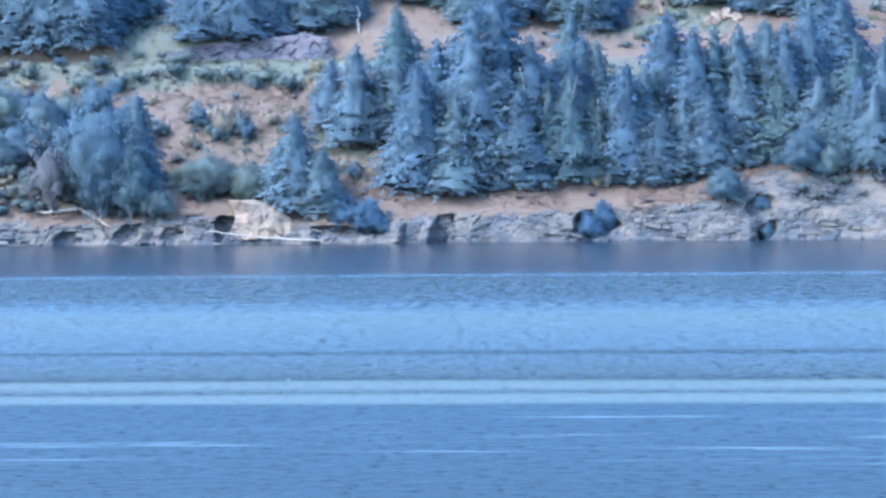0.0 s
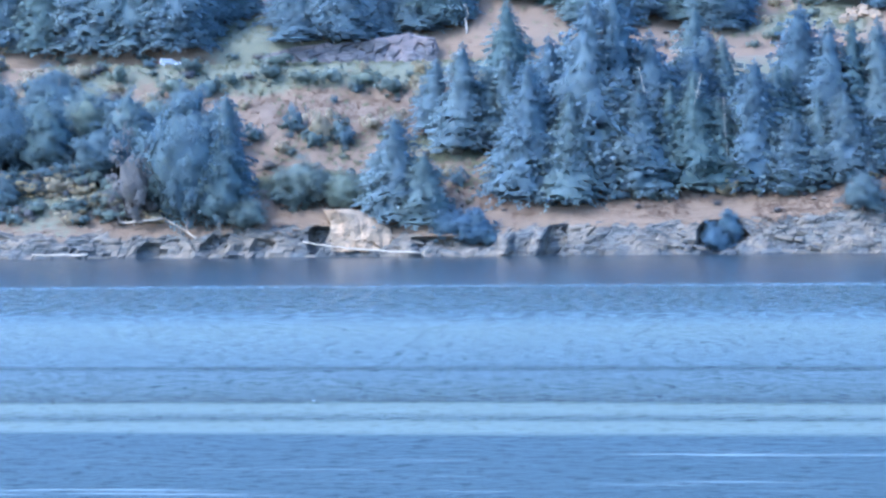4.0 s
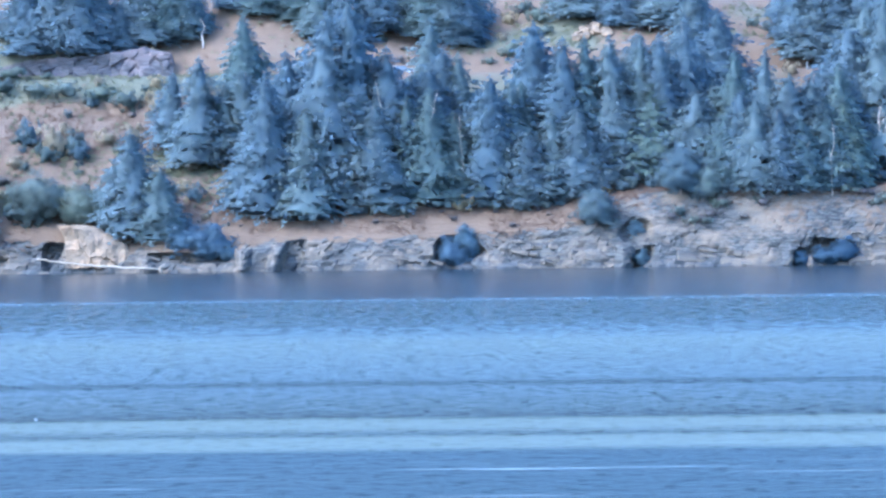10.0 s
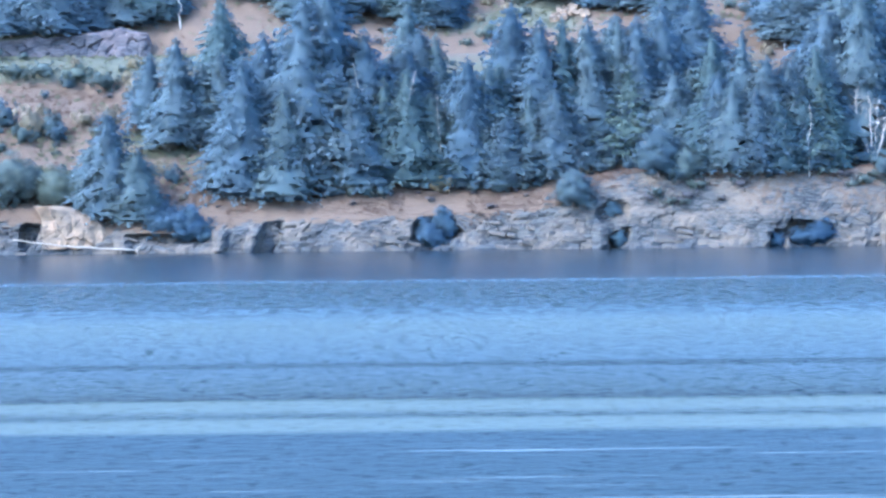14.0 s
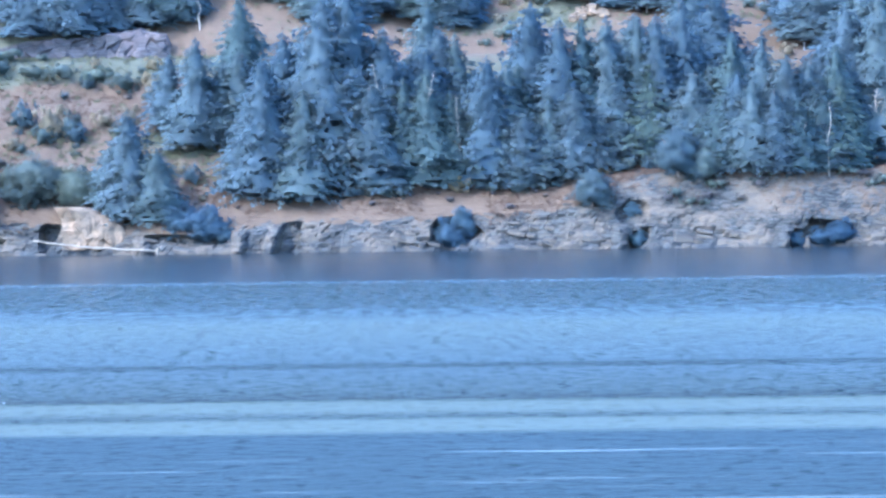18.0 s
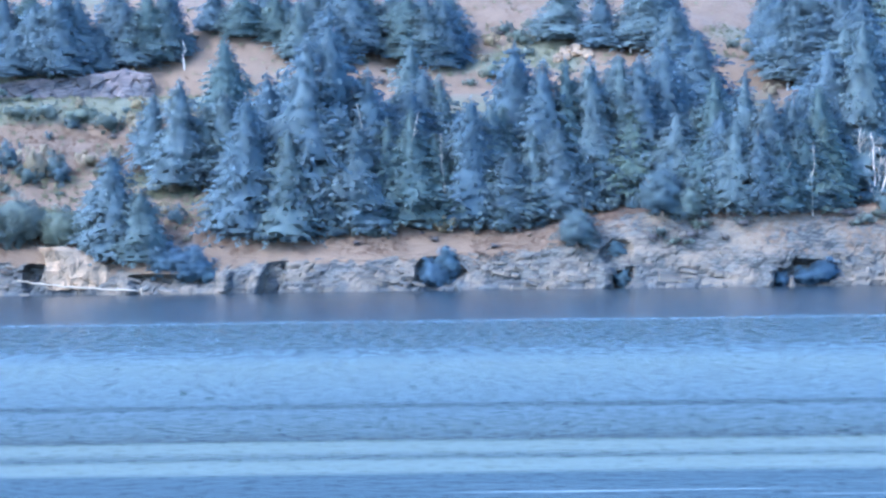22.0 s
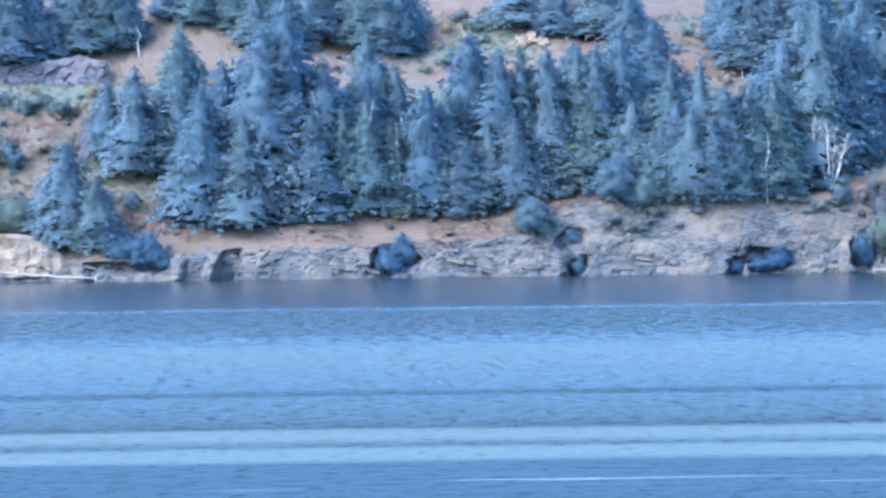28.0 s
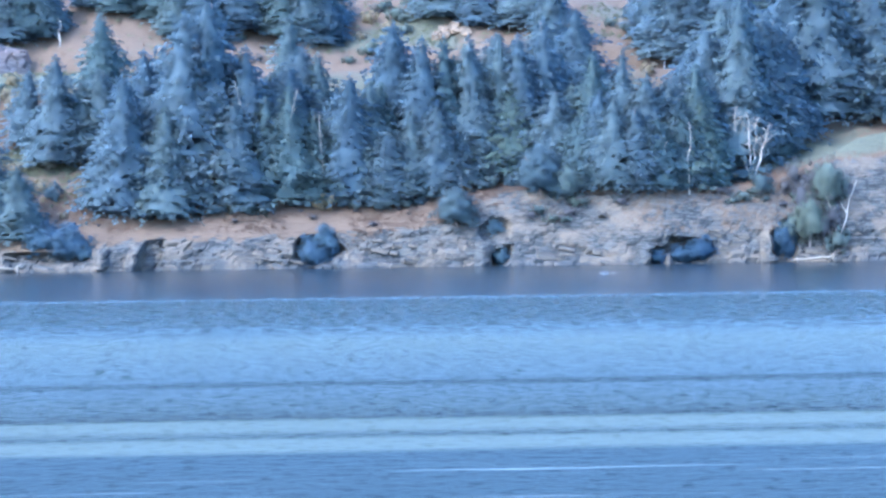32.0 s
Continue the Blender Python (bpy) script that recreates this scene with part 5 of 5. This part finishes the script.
def pale_cliff():
    """The pale rock face: a sheer front that turns back at the top and the flanks."""
    nu, nv = 56, 44
    verts = []
    for j in range(nv + 1):
        for i in range(nu + 1):
            u, v = -1.3 + 2.6 * i / nu, 1.3 * j / nv
            w, c = min(v, 1.0), max(-1.0, min(1.0, u))
            left, right = -4.5 - 0.3 * w - 1.9 * w ** 6, 9.6 - 1.0 * w - 6.4 * w ** 2.6
            x = left + (right - left) * (c + 1) / 2
            z = (8.7 - 0.8 * max(0.0, c) ** 2) * w
            y = 1.1 * w + 5.5 * max(0.0, abs(u) - 1.0) * 4 + 20 * max(0.0, v - 1.0) - 2.0 * (1 - (c + 0.15) ** 2) * (0.6 + 0.4 * w)
            p = Vector((x * 0.22 + z * 0.08, 2.0, z * 0.20))
            d, at = noise.voronoi(p)
            y += 0.5 * (noise.cell(at[0] * 6) - 0.5) - 0.12 * max(0, 1 - (d[1] - d[0]) / 0.12) + 0.6 * noise.noise(Vector((x * 0.5, 0, z * 0.4))) + 0.18 * noise.noise(Vector((x * 2.0, 4, z * 1.6)))
            verts.append((x, y, z - 0.8 + 0.35 * noise.noise(Vector((x * 0.6, 1, z * 0.6)))))
    n = nu + 1
    faces = [(j * n + i, j * n + i + 1, (j + 1) * n + i + 1, (j + 1) * n + i) for j in range(nv) for i in range(nu)]
    ob = new("pale_cliff", soup("pale_cliff", verts, faces, M_PALE))
    ob.matrix_basis = pose(-75.0, 451.6, 1.9)
    return tagged(ob, "pale cream sheer rock face in the grey bank", "rock")


pale_cliff()


def log(points, girth, label, roots=False):
    a = Vector(points[0])
    t = thing("driftwood_log", pose(*a), label, "log", "driftwood on the shore")
    bm = bmesh.new()
    pts = [Vector(p) - a for p in points]
    fine = []
    for p, q in zip(pts, pts[1:]):
        for i in range(4):
            k = i / 4
            fine.append(p.lerp(q, k) + Vector((0, 0, 0.10 * math.sin(9 * k + p.x))))
    fine.append(pts[-1])
    tube(bm, fine, [girth * (0.55 + 0.45 * i / len(fine)) for i in range(len(fine))], 8)
    part("trunk", bm, M_DEADWOOD, t, smooth=True)
    if roots:
        rng = random.Random(8)
        d = (pts[-1] - pts[-2]).normalized()
        for i in range(7):
            q = 6.283 * i / 7
            out = Vector((d.x * 0.5, math.cos(q), math.sin(q))).normalized()
            bm = bmesh.new()
            tube(bm, [pts[-1], pts[-1] + out * 0.7, pts[-1] + out * rng.uniform(1.0, 1.7) + d * 0.4], [0.22, 0.15, 0.04], 5)
            part("root", bm, M_DEADWOOD, t, smooth=True)
    return t


log([(-85.2, 450.2, 3.05), (-79, 449.2, 2.2), (-72.6, 448.3, 1.5), (-59.8, 446.6, 0.75)], 0.25, "long bleached driftwood log with roots on the rocks", True)
log([(-142, 446.8, 0.9), (-136, 446.9, 0.85), (-130.2, 447.2, 0.8)], 0.32, "short bleached driftwood log at the waterline")
log([(98.0, 448.2, 0.5), (102, 448.0, 0.8), (106, 448.6, 1.0)], 0.3, "pale driftwood log lying under the bluff", True)
log([(-116.8, 457.9, 8.3), (-112.4, 455.0, 6.4), (-108.2, 451.9, 4.1)], 0.22, "thin bleached branch hanging down the bank")
log([(-126.4, 456.0, 7.4), (-121, 455.6, 7.6), (-116.4, 456.4, 8.3)], 0.34, "bleached log stranded on top of the bank")


def dead_tree(x, y, tall, girth, limbs, seed, label, spread=0.32, forks=1):
    rng = random.Random(seed)
    t = thing("dead_tree", pose(x, y, ground(x, y)), label, "dead tree", "dead trees")
    for f in range(forks):
        bm = bmesh.new()
        side = 2 * f / (forks - 1) - 1 if forks > 1 else 0.1
        lean = Vector((side * 0.24, 0.06 * (-1) ** f, 0)) * tall
        pts = [Vector((0, 0, -0.8))]
        for i in range(1, 7):
            k = i / 6
            pts.append(lean * (k ** 0.7 if forks > 1 else 0.1 * k) + Vector((rng.uniform(-0.5, 0.5) * k * 1.5, rng.uniform(-0.4, 0.4) * k, tall * k * (1 - 0.08 * f))))
        tube(bm, pts, [girth * (1.1 - 0.95 * i / 6) for i in range(7)], 6)
        part("trunk", bm, M_SNAG, t, smooth=True)
        for i in range(limbs):
            k = rng.uniform(0.35, 0.95)
            j = min(5, int(k * 6))
            o = pts[j].lerp(pts[j + 1], k * 6 - j)
            a = rng.uniform(0, 6.283)
            r = tall * spread * (1.1 - k) * rng.uniform(0.5, 1.1)
            d = Vector((math.cos(a), math.sin(a), rng.uniform(0.4, 1.3)))
            bm = bmesh.new()
            tube(bm, [o, o + d * r * 0.5 + Vector((0, 0, 0.1)), o + d * r], [girth * 0.34 * (1.15 - k) + 0.03, girth * 0.2 * (1.15 - k) + 0.02, 0.015], 4)
            part("limb", bm, M_SNAG, t, smooth=True)
    return t


dead_tree(93.6, 468.5, 15.5, 0.27, 15, 3, "bleached bare tree with forked limbs", 0.40, 4)
dead_tree(78.0, 456.5, 14.6, 0.15, 7, 4, "thin grey bare standing trunk", 0.12)
dead_tree(69.8, 456.0, 11.4, 0.20, 9, 5, "small forked bleached bare tree", 0.3, 2)
dead_tree(-10.0, 468.0, 25.2, 0.24, 14, 6, "bleached broken tree among firs", 0.25, 2)
dead_tree(1.9, 466.5, 20.3, 0.13, 9, 7, "thin bleached trunk among firs", 0.12)
dead_tree(31.2, 467.5, 9.6, 0.15, 4, 8, "thin bleached trunk above the bank", 0.12)
dead_tree(-60.4, 536.5, 7.2, 0.20, 2, 9, "tall bleached bare pole of a dead tree", 0.06)
dead_tree(48.3, 541.5, 6.6, 0.19, 2, 10, "tall bleached bare pole of a dead tree", 0.06)
dead_tree(108.5, 452.5, 12.5, 0.13, 6, 11, "slender pale bare trunk against the bluff", 0.25, 2)
dead_tree(-128.8, 472.0, 9.0, 0.12, 8, 12, "bare grey tree among green scrub", 0.34, 2)
dead_tree(-50.3, 482.0, 4.2, 0.08, 2, 13, "thin bleached stake of a dead tree", 0.1)


def marker_post(x, y, tall):
    t = thing("marker_post", pose(x, y, ground(x, y)), "short white wooden marker post in the grass", "post", "marker posts")
    bm = bmesh.new()
    box(bm, -0.11, -0.11, -0.3, 0.11, 0.11, tall, 0.03)
    part("shaft", bm, M_WHITE, t)
    bm = bmesh.new()
    box(bm, -0.15, -0.15, tall, 0.15, 0.15, tall + 0.1, 0.03)
    part("cap", bm, M_WHITE, t)


marker_post(84.5, 528.0, 1.9)
marker_post(-85.0, 527.6, 1.5)


def tufts(name, material, label, category, count, seed, size, areas):
    """Grass or weeds, one mesh of many small fans of blades on the ground."""
    rng = random.Random(seed)
    verts, faces, ups = [], [], []
    for i in range(count):
        x0, x1, y0, y1, keep = areas[rng.randrange(len(areas))]
        x, y = rng.uniform(x0, x1), rng.uniform(y0, y1)
        if (green_at(x, y) > 0.45) != keep and rng.random() < 0.8:
            continue
        z = ground(x, y)
        if any(abs(x - hx) < rw + 1.5 and z < hz + rh + 1.5 and y < 470 for hx, hz, rw, rh, deep in HOLLOWS):
            continue
        k = size * rng.uniform(0.5, 1.5)
        for j in range(4):
            q = rng.uniform(0, 6.283)
            d = Vector((math.cos(q), math.sin(q), 0))
            o = Vector((x + rng.uniform(-0.5, 0.5) * k, y + rng.uniform(-0.5, 0.5) * k, z - 0.1))
            n = len(verts)
            verts.extend((o - d * k * 0.55, o + d * k * 0.55, o + d * k * 0.35 + Vector((0, 0, k * rng.uniform(0.6, 1.0))), o - d * k * 0.45 + Vector((0, 0, k * rng.uniform(0.5, 0.9)))))
            faces.append((n, n + 1, n + 2, n + 3))
            ups.extend([Vector((-0.1, -0.5, 0.8)).normalized()] * 4)
    return tagged(new(name, soup(name, verts, faces, material, normals=ups)), label, category, kind="stuff")


OPEN = ((-150, -40, 453, 470, False), (-60, 60, 455, 468, False), (30, 110, 460, 474, False), (-150, -40, 466, 520, False), (-60, 100, 456, 472, False), (-120, 110, 530, 585, False), (-110, -60, 488, 512, False))
GREEN = ((-170, -40, 466, 522, True), (-120, 110, 530, 575, True), (-100, -40, 465, 490, True))
tufts("dry_grass", M_DRY, "tufts of dry tan grass on the slope", "grass", 15000, 61, 0.32, OPEN)
tufts("undergrowth", M_WEED, "low green weeds and bracken on the slope", "undergrowth", 13000, 62, 0.55, GREEN)


# heap of pale boulders high on the slope
def boulder_heap():
    rng = random.Random(44)
    for i in range(22):
        x, y = 34.2 + rng.uniform(-4, 4), 542.0 + rng.uniform(-2.5, 2.5)
        s = rng.uniform(0.8, 1.5)
        ob = new("boulder", mesh_of(chunk(rng, s, s * 0.8, s * 0.7), "boulder", M_PALE))
        ob.matrix_basis = pose(x, y, ground(x, y) + s * 0.3, rng.uniform(-20, 20), rng.uniform(-20, 20), rng.uniform(0, 360))
        tagged(ob, "pale weathered boulder on the dry slope", "boulder", "boulders on the slope")


boulder_heap()


# ---- a car on the hillside track ----
def wedge(bm, outline, half, narrow=0.0):
    """A solid with that side outline (x, z), as wide as twice half, drawn in by narrow towards its top."""
    lo, hi = min(z for x, z in outline), max(z for x, z in outline)
    sides = []
    for d in (-1, 1):
        sides.append([bm.verts.new((x, d * (half - narrow * (z - lo) / (hi - lo)), z)) for x, z in outline])
    bm.faces.new(sides[0][::-1])
    bm.faces.new(sides[1])
    n = len(outline)
    for i in range(n):
        bm.faces.new((sides[0][i], sides[0][(i + 1) % n], sides[1][(i + 1) % n], sides[1][i]))
    bmesh.ops.recalc_face_normals(bm, faces=bm.faces[:])
    bmesh.ops.bevel(bm, geom=bm.edges[:], offset=0.05, segments=2, affect="EDGES", profile=0.7)


def silver_car():
    t = thing("car", pose(-210, 522.5, ROAD_Z), "silver-grey estate car on the track, rear coloured white as sun glint", "car")
    bm = bmesh.new()
    wedge(bm, ((-2.45, 0.42), (2.45, 0.42), (2.52, 0.75), (2.38, 1.0), (1.35, 1.12), (-2.30, 1.14), (-2.52, 0.8)), 0.94, 0.04)
    part("body", bm, M_SILVER, t, "silver-grey bodywork")
    bm = bmesh.new()
    wedge(bm, ((-2.28, 1.10), (1.25, 1.08), (0.45, 1.66), (-2.05, 1.70)), 0.86, 0.16)
    part("cabin", bm, M_GLASS, t, "dark tinted windows")
    bm = bmesh.new()
    wedge(bm, ((-2.12, 1.68), (0.42, 1.65), (0.30, 1.75), (-2.00, 1.79)), 0.74, 0.05)
    part("roof", bm, M_SILVER, t)
    # white colour in place of the sun's glint on the silver rear
    bm = bmesh.new()
    wedge(bm, ((-2.60, 0.62), (-2.46, 0.62), (-2.05, 1.82), (-2.22, 1.86)), 0.86, 0.08)
    tail = part("tailgate", bm, M_WHITE, t, "silver tailgate coloured white as sun glint")
    bm = bmesh.new()
    box(bm, -2.63, -0.26, 0.80, -2.58, 0.26, 0.92, 0.01)
    part("number_plate", bm, M_TYRE, tail)
    for x0, x1 in ((-2.64, -2.40), (2.40, 2.62)):
        bm = bmesh.new()
        box(bm, x0, -0.92, 0.40, x1, 0.92, 0.62, 0.05)
        part("bumper", bm, M_WHITE, t)
    for d in (-1, 1):
        bm = bmesh.new()
        box(bm, 2.36, d * 0.72 - 0.16, 0.74, 2.53, d * 0.72 + 0.16, 0.92, 0.03)
        part("headlight", bm, M_STEEL, t)
        bm = bmesh.new()
        box(bm, -2.56, d * 0.84 - 0.08, 0.78, -2.40, d * 0.84 + 0.08, 1.10, 0.02)
        part("rear_light", bm, M_LAMP_RED, t)
        bm = bmesh.new()
        box(bm, 0.80, d * 1.03 - 0.09, 1.08, 0.94, d * 1.03 + 0.09, 1.22, 0.03)
        part("wing_mirror", bm, M_SILVER, t)
        for x in (-1.48, 1.50):
            bm = bmesh.new()
            tube(bm, [(x, d * 0.72, 0.34), (x, d * 0.96, 0.34)], [0.34, 0.34], 18)
            wheel = part("wheel", bm, M_TYRE, t, "black tyre")
            bm = bmesh.new()
            tube(bm, [(x, d * 0.94, 0.34), (x, d * 0.985, 0.34)], [0.21, 0.19], 14)
            part("rim", bm, M_STEEL, wheel, "steel rim")
    return t


car = silver_car()


# ---- life on the water ----
def gull():
    t = thing("seabird", pose(-22.4, 121.0, 0), "small white seabird resting on the water", "bird")
    bm = bmesh.new()
    tube(bm, [(-0.26, 0, 0.14), (-0.12, 0, 0.08), (0.06, 0, 0.07), (0.18, 0, 0.1)], [0.02, 0.09, 0.11, 0.05], 10)
    part("body", bm, M_FEATHER, t, smooth=True)
    bm = bmesh.new()
    tube(bm, [(0.13, 0, 0.1), (0.17, 0, 0.2), (0.21, 0, 0.24), (0.25, 0, 0.24)], [0.05, 0.04, 0.05, 0.02], 8)
    part("head", bm, M_FEATHER, t, smooth=True)
    bm = bmesh.new()
    tube(bm, [(0.24, 0, 0.24), (0.32, 0, 0.225)], [0.018, 0.006], 6)
    part("beak", bm, M_BEAK, t)
    for s in (-1, 1):
        bm = bmesh.new()
        tube(bm, [(0.1, s * 0.08, 0.12), (-0.1, s * 0.09, 0.14), (-0.36, s * 0.03, 0.15)], [0.03, 0.045, 0.008], 6)
        part("wing", bm, M_STEEL, t, "folded grey wing", True)
    t.scale = (0.28, 0.28, 0.28)
    return t


bird = gull()


def porpoise(m):
    t = thing("porpoise", m, "dark wet porpoise surfacing near the shore", "porpoise", "porpoises")
    bm = bmesh.new()
    tube(bm, [(-1.1, 0, -0.35), (-0.7, 0, -0.06), (-0.1, 0, 0.10), (0.5, 0, 0.04), (0.9, 0, -0.15), (1.05, 0, -0.25)], [0.05, 0.16, 0.27, 0.26, 0.15, 0.05], 12)
    part("body", bm, M_SLATE, t, smooth=True)
    bm = bmesh.new()
    vs = [bm.verts.new(p) for p in ((0.15, -0.03, 0.32), (-0.30, -0.03, 0.32), (-0.28, 0, 0.58), (0.15, 0.03, 0.32), (-0.30, 0.03, 0.32))]
    for q in ((0, 1, 2), (4, 3, 2), (0, 2, 3), (1, 4, 2), (0, 3, 4, 1)):
        bm.faces.new([vs[i] for i in q])
    part("dorsal_fin", bm, M_SLATE, t)
    for s in (-1, 1):
        bm = bmesh.new()
        tube(bm, [(-1.05, 0, -0.33), (-1.3, s * 0.3, -0.40)], [0.07, 0.02], 6)
        part("fluke", bm, M_SLATE, t)
    return t


def spray(m, seed, long, high, n=46):
    """A burst of white water: many small drops and clots."""
    rng = random.Random(seed)
    t = thing("sea_spray", m, "burst of white spray on the water", "spray", "bursts of spray")
    for name, lo, hi in (("foam", 0.0, 0.35), ("droplets_cloud", 0.35, 1.0)):
        bm = bmesh.new()
        for i in range(n):
            k = rng.uniform(lo, hi)
            r = 0.065 * (1.15 - k) * rng.uniform(0.5, 1.2)
            mat = Matrix.Translation((rng.gauss(0, long * 0.3), rng.gauss(0, 0.35), high * k * rng.uniform(0.6, 1))) @ Matrix.Diagonal((r * 1.5, r, r * 0.8, 1))
            bmesh.ops.create_icosphere(bm, subdivisions=1, radius=1.0, matrix=mat)
        part(name, bm, M_FOAM, t, smooth=True)
    t.scale = (0.7, 0.7, 0.7)
    return t


DEEP = -3.0
PODS = [porpoise(pose(20, 384, DEEP, 0, 0, 0)), porpoise(pose(20, 378, DEEP, 0, 0, 180)), porpoise(pose(60, 381, DEEP, 0, 0, 180))]
BURSTS = [spray(pose(12.4, 384.6, DEEP), 1, 0.6, 0.9, 26), spray(pose(26.6, 378, DEEP), 2, 1.3, 0.35, 24), spray(pose(49.5, 381.5, DEEP), 3, 0.9, 0.7, 14), spray(pose(53.0, 388, DEEP), 4, 1.5, 0.3, 14), spray(pose(60, 375, DEEP), 5, 0.3, 0.12, 3)]


# ---- broken ledges of the bank, block by block ----
def bank_rocks():
    rng = random.Random(77)
    shapes = [mesh_of(chunk(rng, 1.0, 1.0, 1.0, 7), "ledge_block", M_ROCK) for i in range(14)]
    made = 0
    while made < 290:
        x = rng.uniform(-152, 128)
        top = float(np.interp(x, BANK_X, BANK_Z))
        k = rng.random() ** 1.3 * (1.0 if x < 36 else 0.6)
        s = 0.6 * top * k * 0.85
        if any(((x - hx) / (rw + 0.6)) ** 2 + ((top * k - hz) / (rh + 0.6)) ** 2 < 1 for hx, hz, rw, rh, deep in HOLLOWS) or -82 < x < -66:
            continue
        y = shore(x) + s
        z = ground(x, y)
        if x > 36 and rng.random() < 0.2:
            continue
        size = rng.uniform(0.4, 0.85) * (1.9 if rng.random() < 0.18 else 1.0)
        ob = new("ledge_block", shapes[made % 14])
        ob.parent = bank
        ob.matrix_basis = pose(x, y + 1.45 * size, z - 0.1 * size, rng.uniform(-12, 12), rng.uniform(3, 18), rng.uniform(-14, 14)) @ Matrix.Diagonal((size * rng.uniform(1.5, 3.2), size * 1.2, size * rng.uniform(0.5, 0.9), 1))
        made += 1


bank_rocks()


# ---- what moves ----
def surfacing(row_times, x, y, drift, turn=0.0, up=-0.02):
    """Poses of a thing that comes up at those spans and stays under in between."""
    rows = [(0.0, pose(x, y, DEEP, 0, 0, turn))]
    for a, b in row_times:
        for t, z in ((a - 0.4, DEEP), (a, up), (b, up), (b + 0.4, DEEP)):
            if rows[-1][0] < t < 32.0:
                rows.append((t, pose(x + drift * t, y, z, 0, 0, turn)))
    rows.append((32.0, pose(x + drift * 32.0, y, up if row_times[-1][1] >= 32 else DEEP, 0, 0, turn)))
    return rows


def motions():
    # the car drives along the track at 71 km/h and passes out of sight behind the trees
    walk(car, [(t, pose(-210.2 + 19.85 * t, 522.5, ROAD_Z + 0.02)) for t in (0.0, 8.0, 16.0, 24.0, 32.0)])
    walk(sea, [(0.0, pose(0, 0, 0)), (32.0, pose(9.0, -2.0, 0))])
    walk(bird, [(t, pose(x, y, 0, 0, 0, turn)) for t, x, y, turn in ((0.0, -22.2, 121.5, 160), (9.0, -23.0, 121.3, 170), (20.0, -25.0, 120.4, 175), (32.0, -27.0, 119.6, 170))])
    walk(PODS[0], surfacing([(6.4, 7.0), (8.3, 9.0)], 13.5, 384.4, 0.0))
    walk(PODS[1], surfacing([(16.6, 17.2), (18.7, 21.2), (22.3, 24.3)], 17.0, 378.0, 0.55, 180))
    walk(PODS[2], surfacing([(31.6, 32.0)], 66.2, 381.3, -0.5, 180))
    walk(BURSTS[0], surfacing([(8.3, 9.0)], 13.0, 384.6, 0.0))
    walk(BURSTS[1], surfacing([(18.8, 21.2), (22.2, 24.2)], 16.6, 378.0, 0.52))
    walk(BURSTS[2], surfacing([(31.6, 32.0)], 65.6, 381.4, -0.5))
    walk(BURSTS[3], surfacing([(31.7, 32.0)], 68.6, 388.0, -0.5))
    walk(BURSTS[4], surfacing([(12.7, 13.3)], 60.0, 375.0, 0.0))


motions()
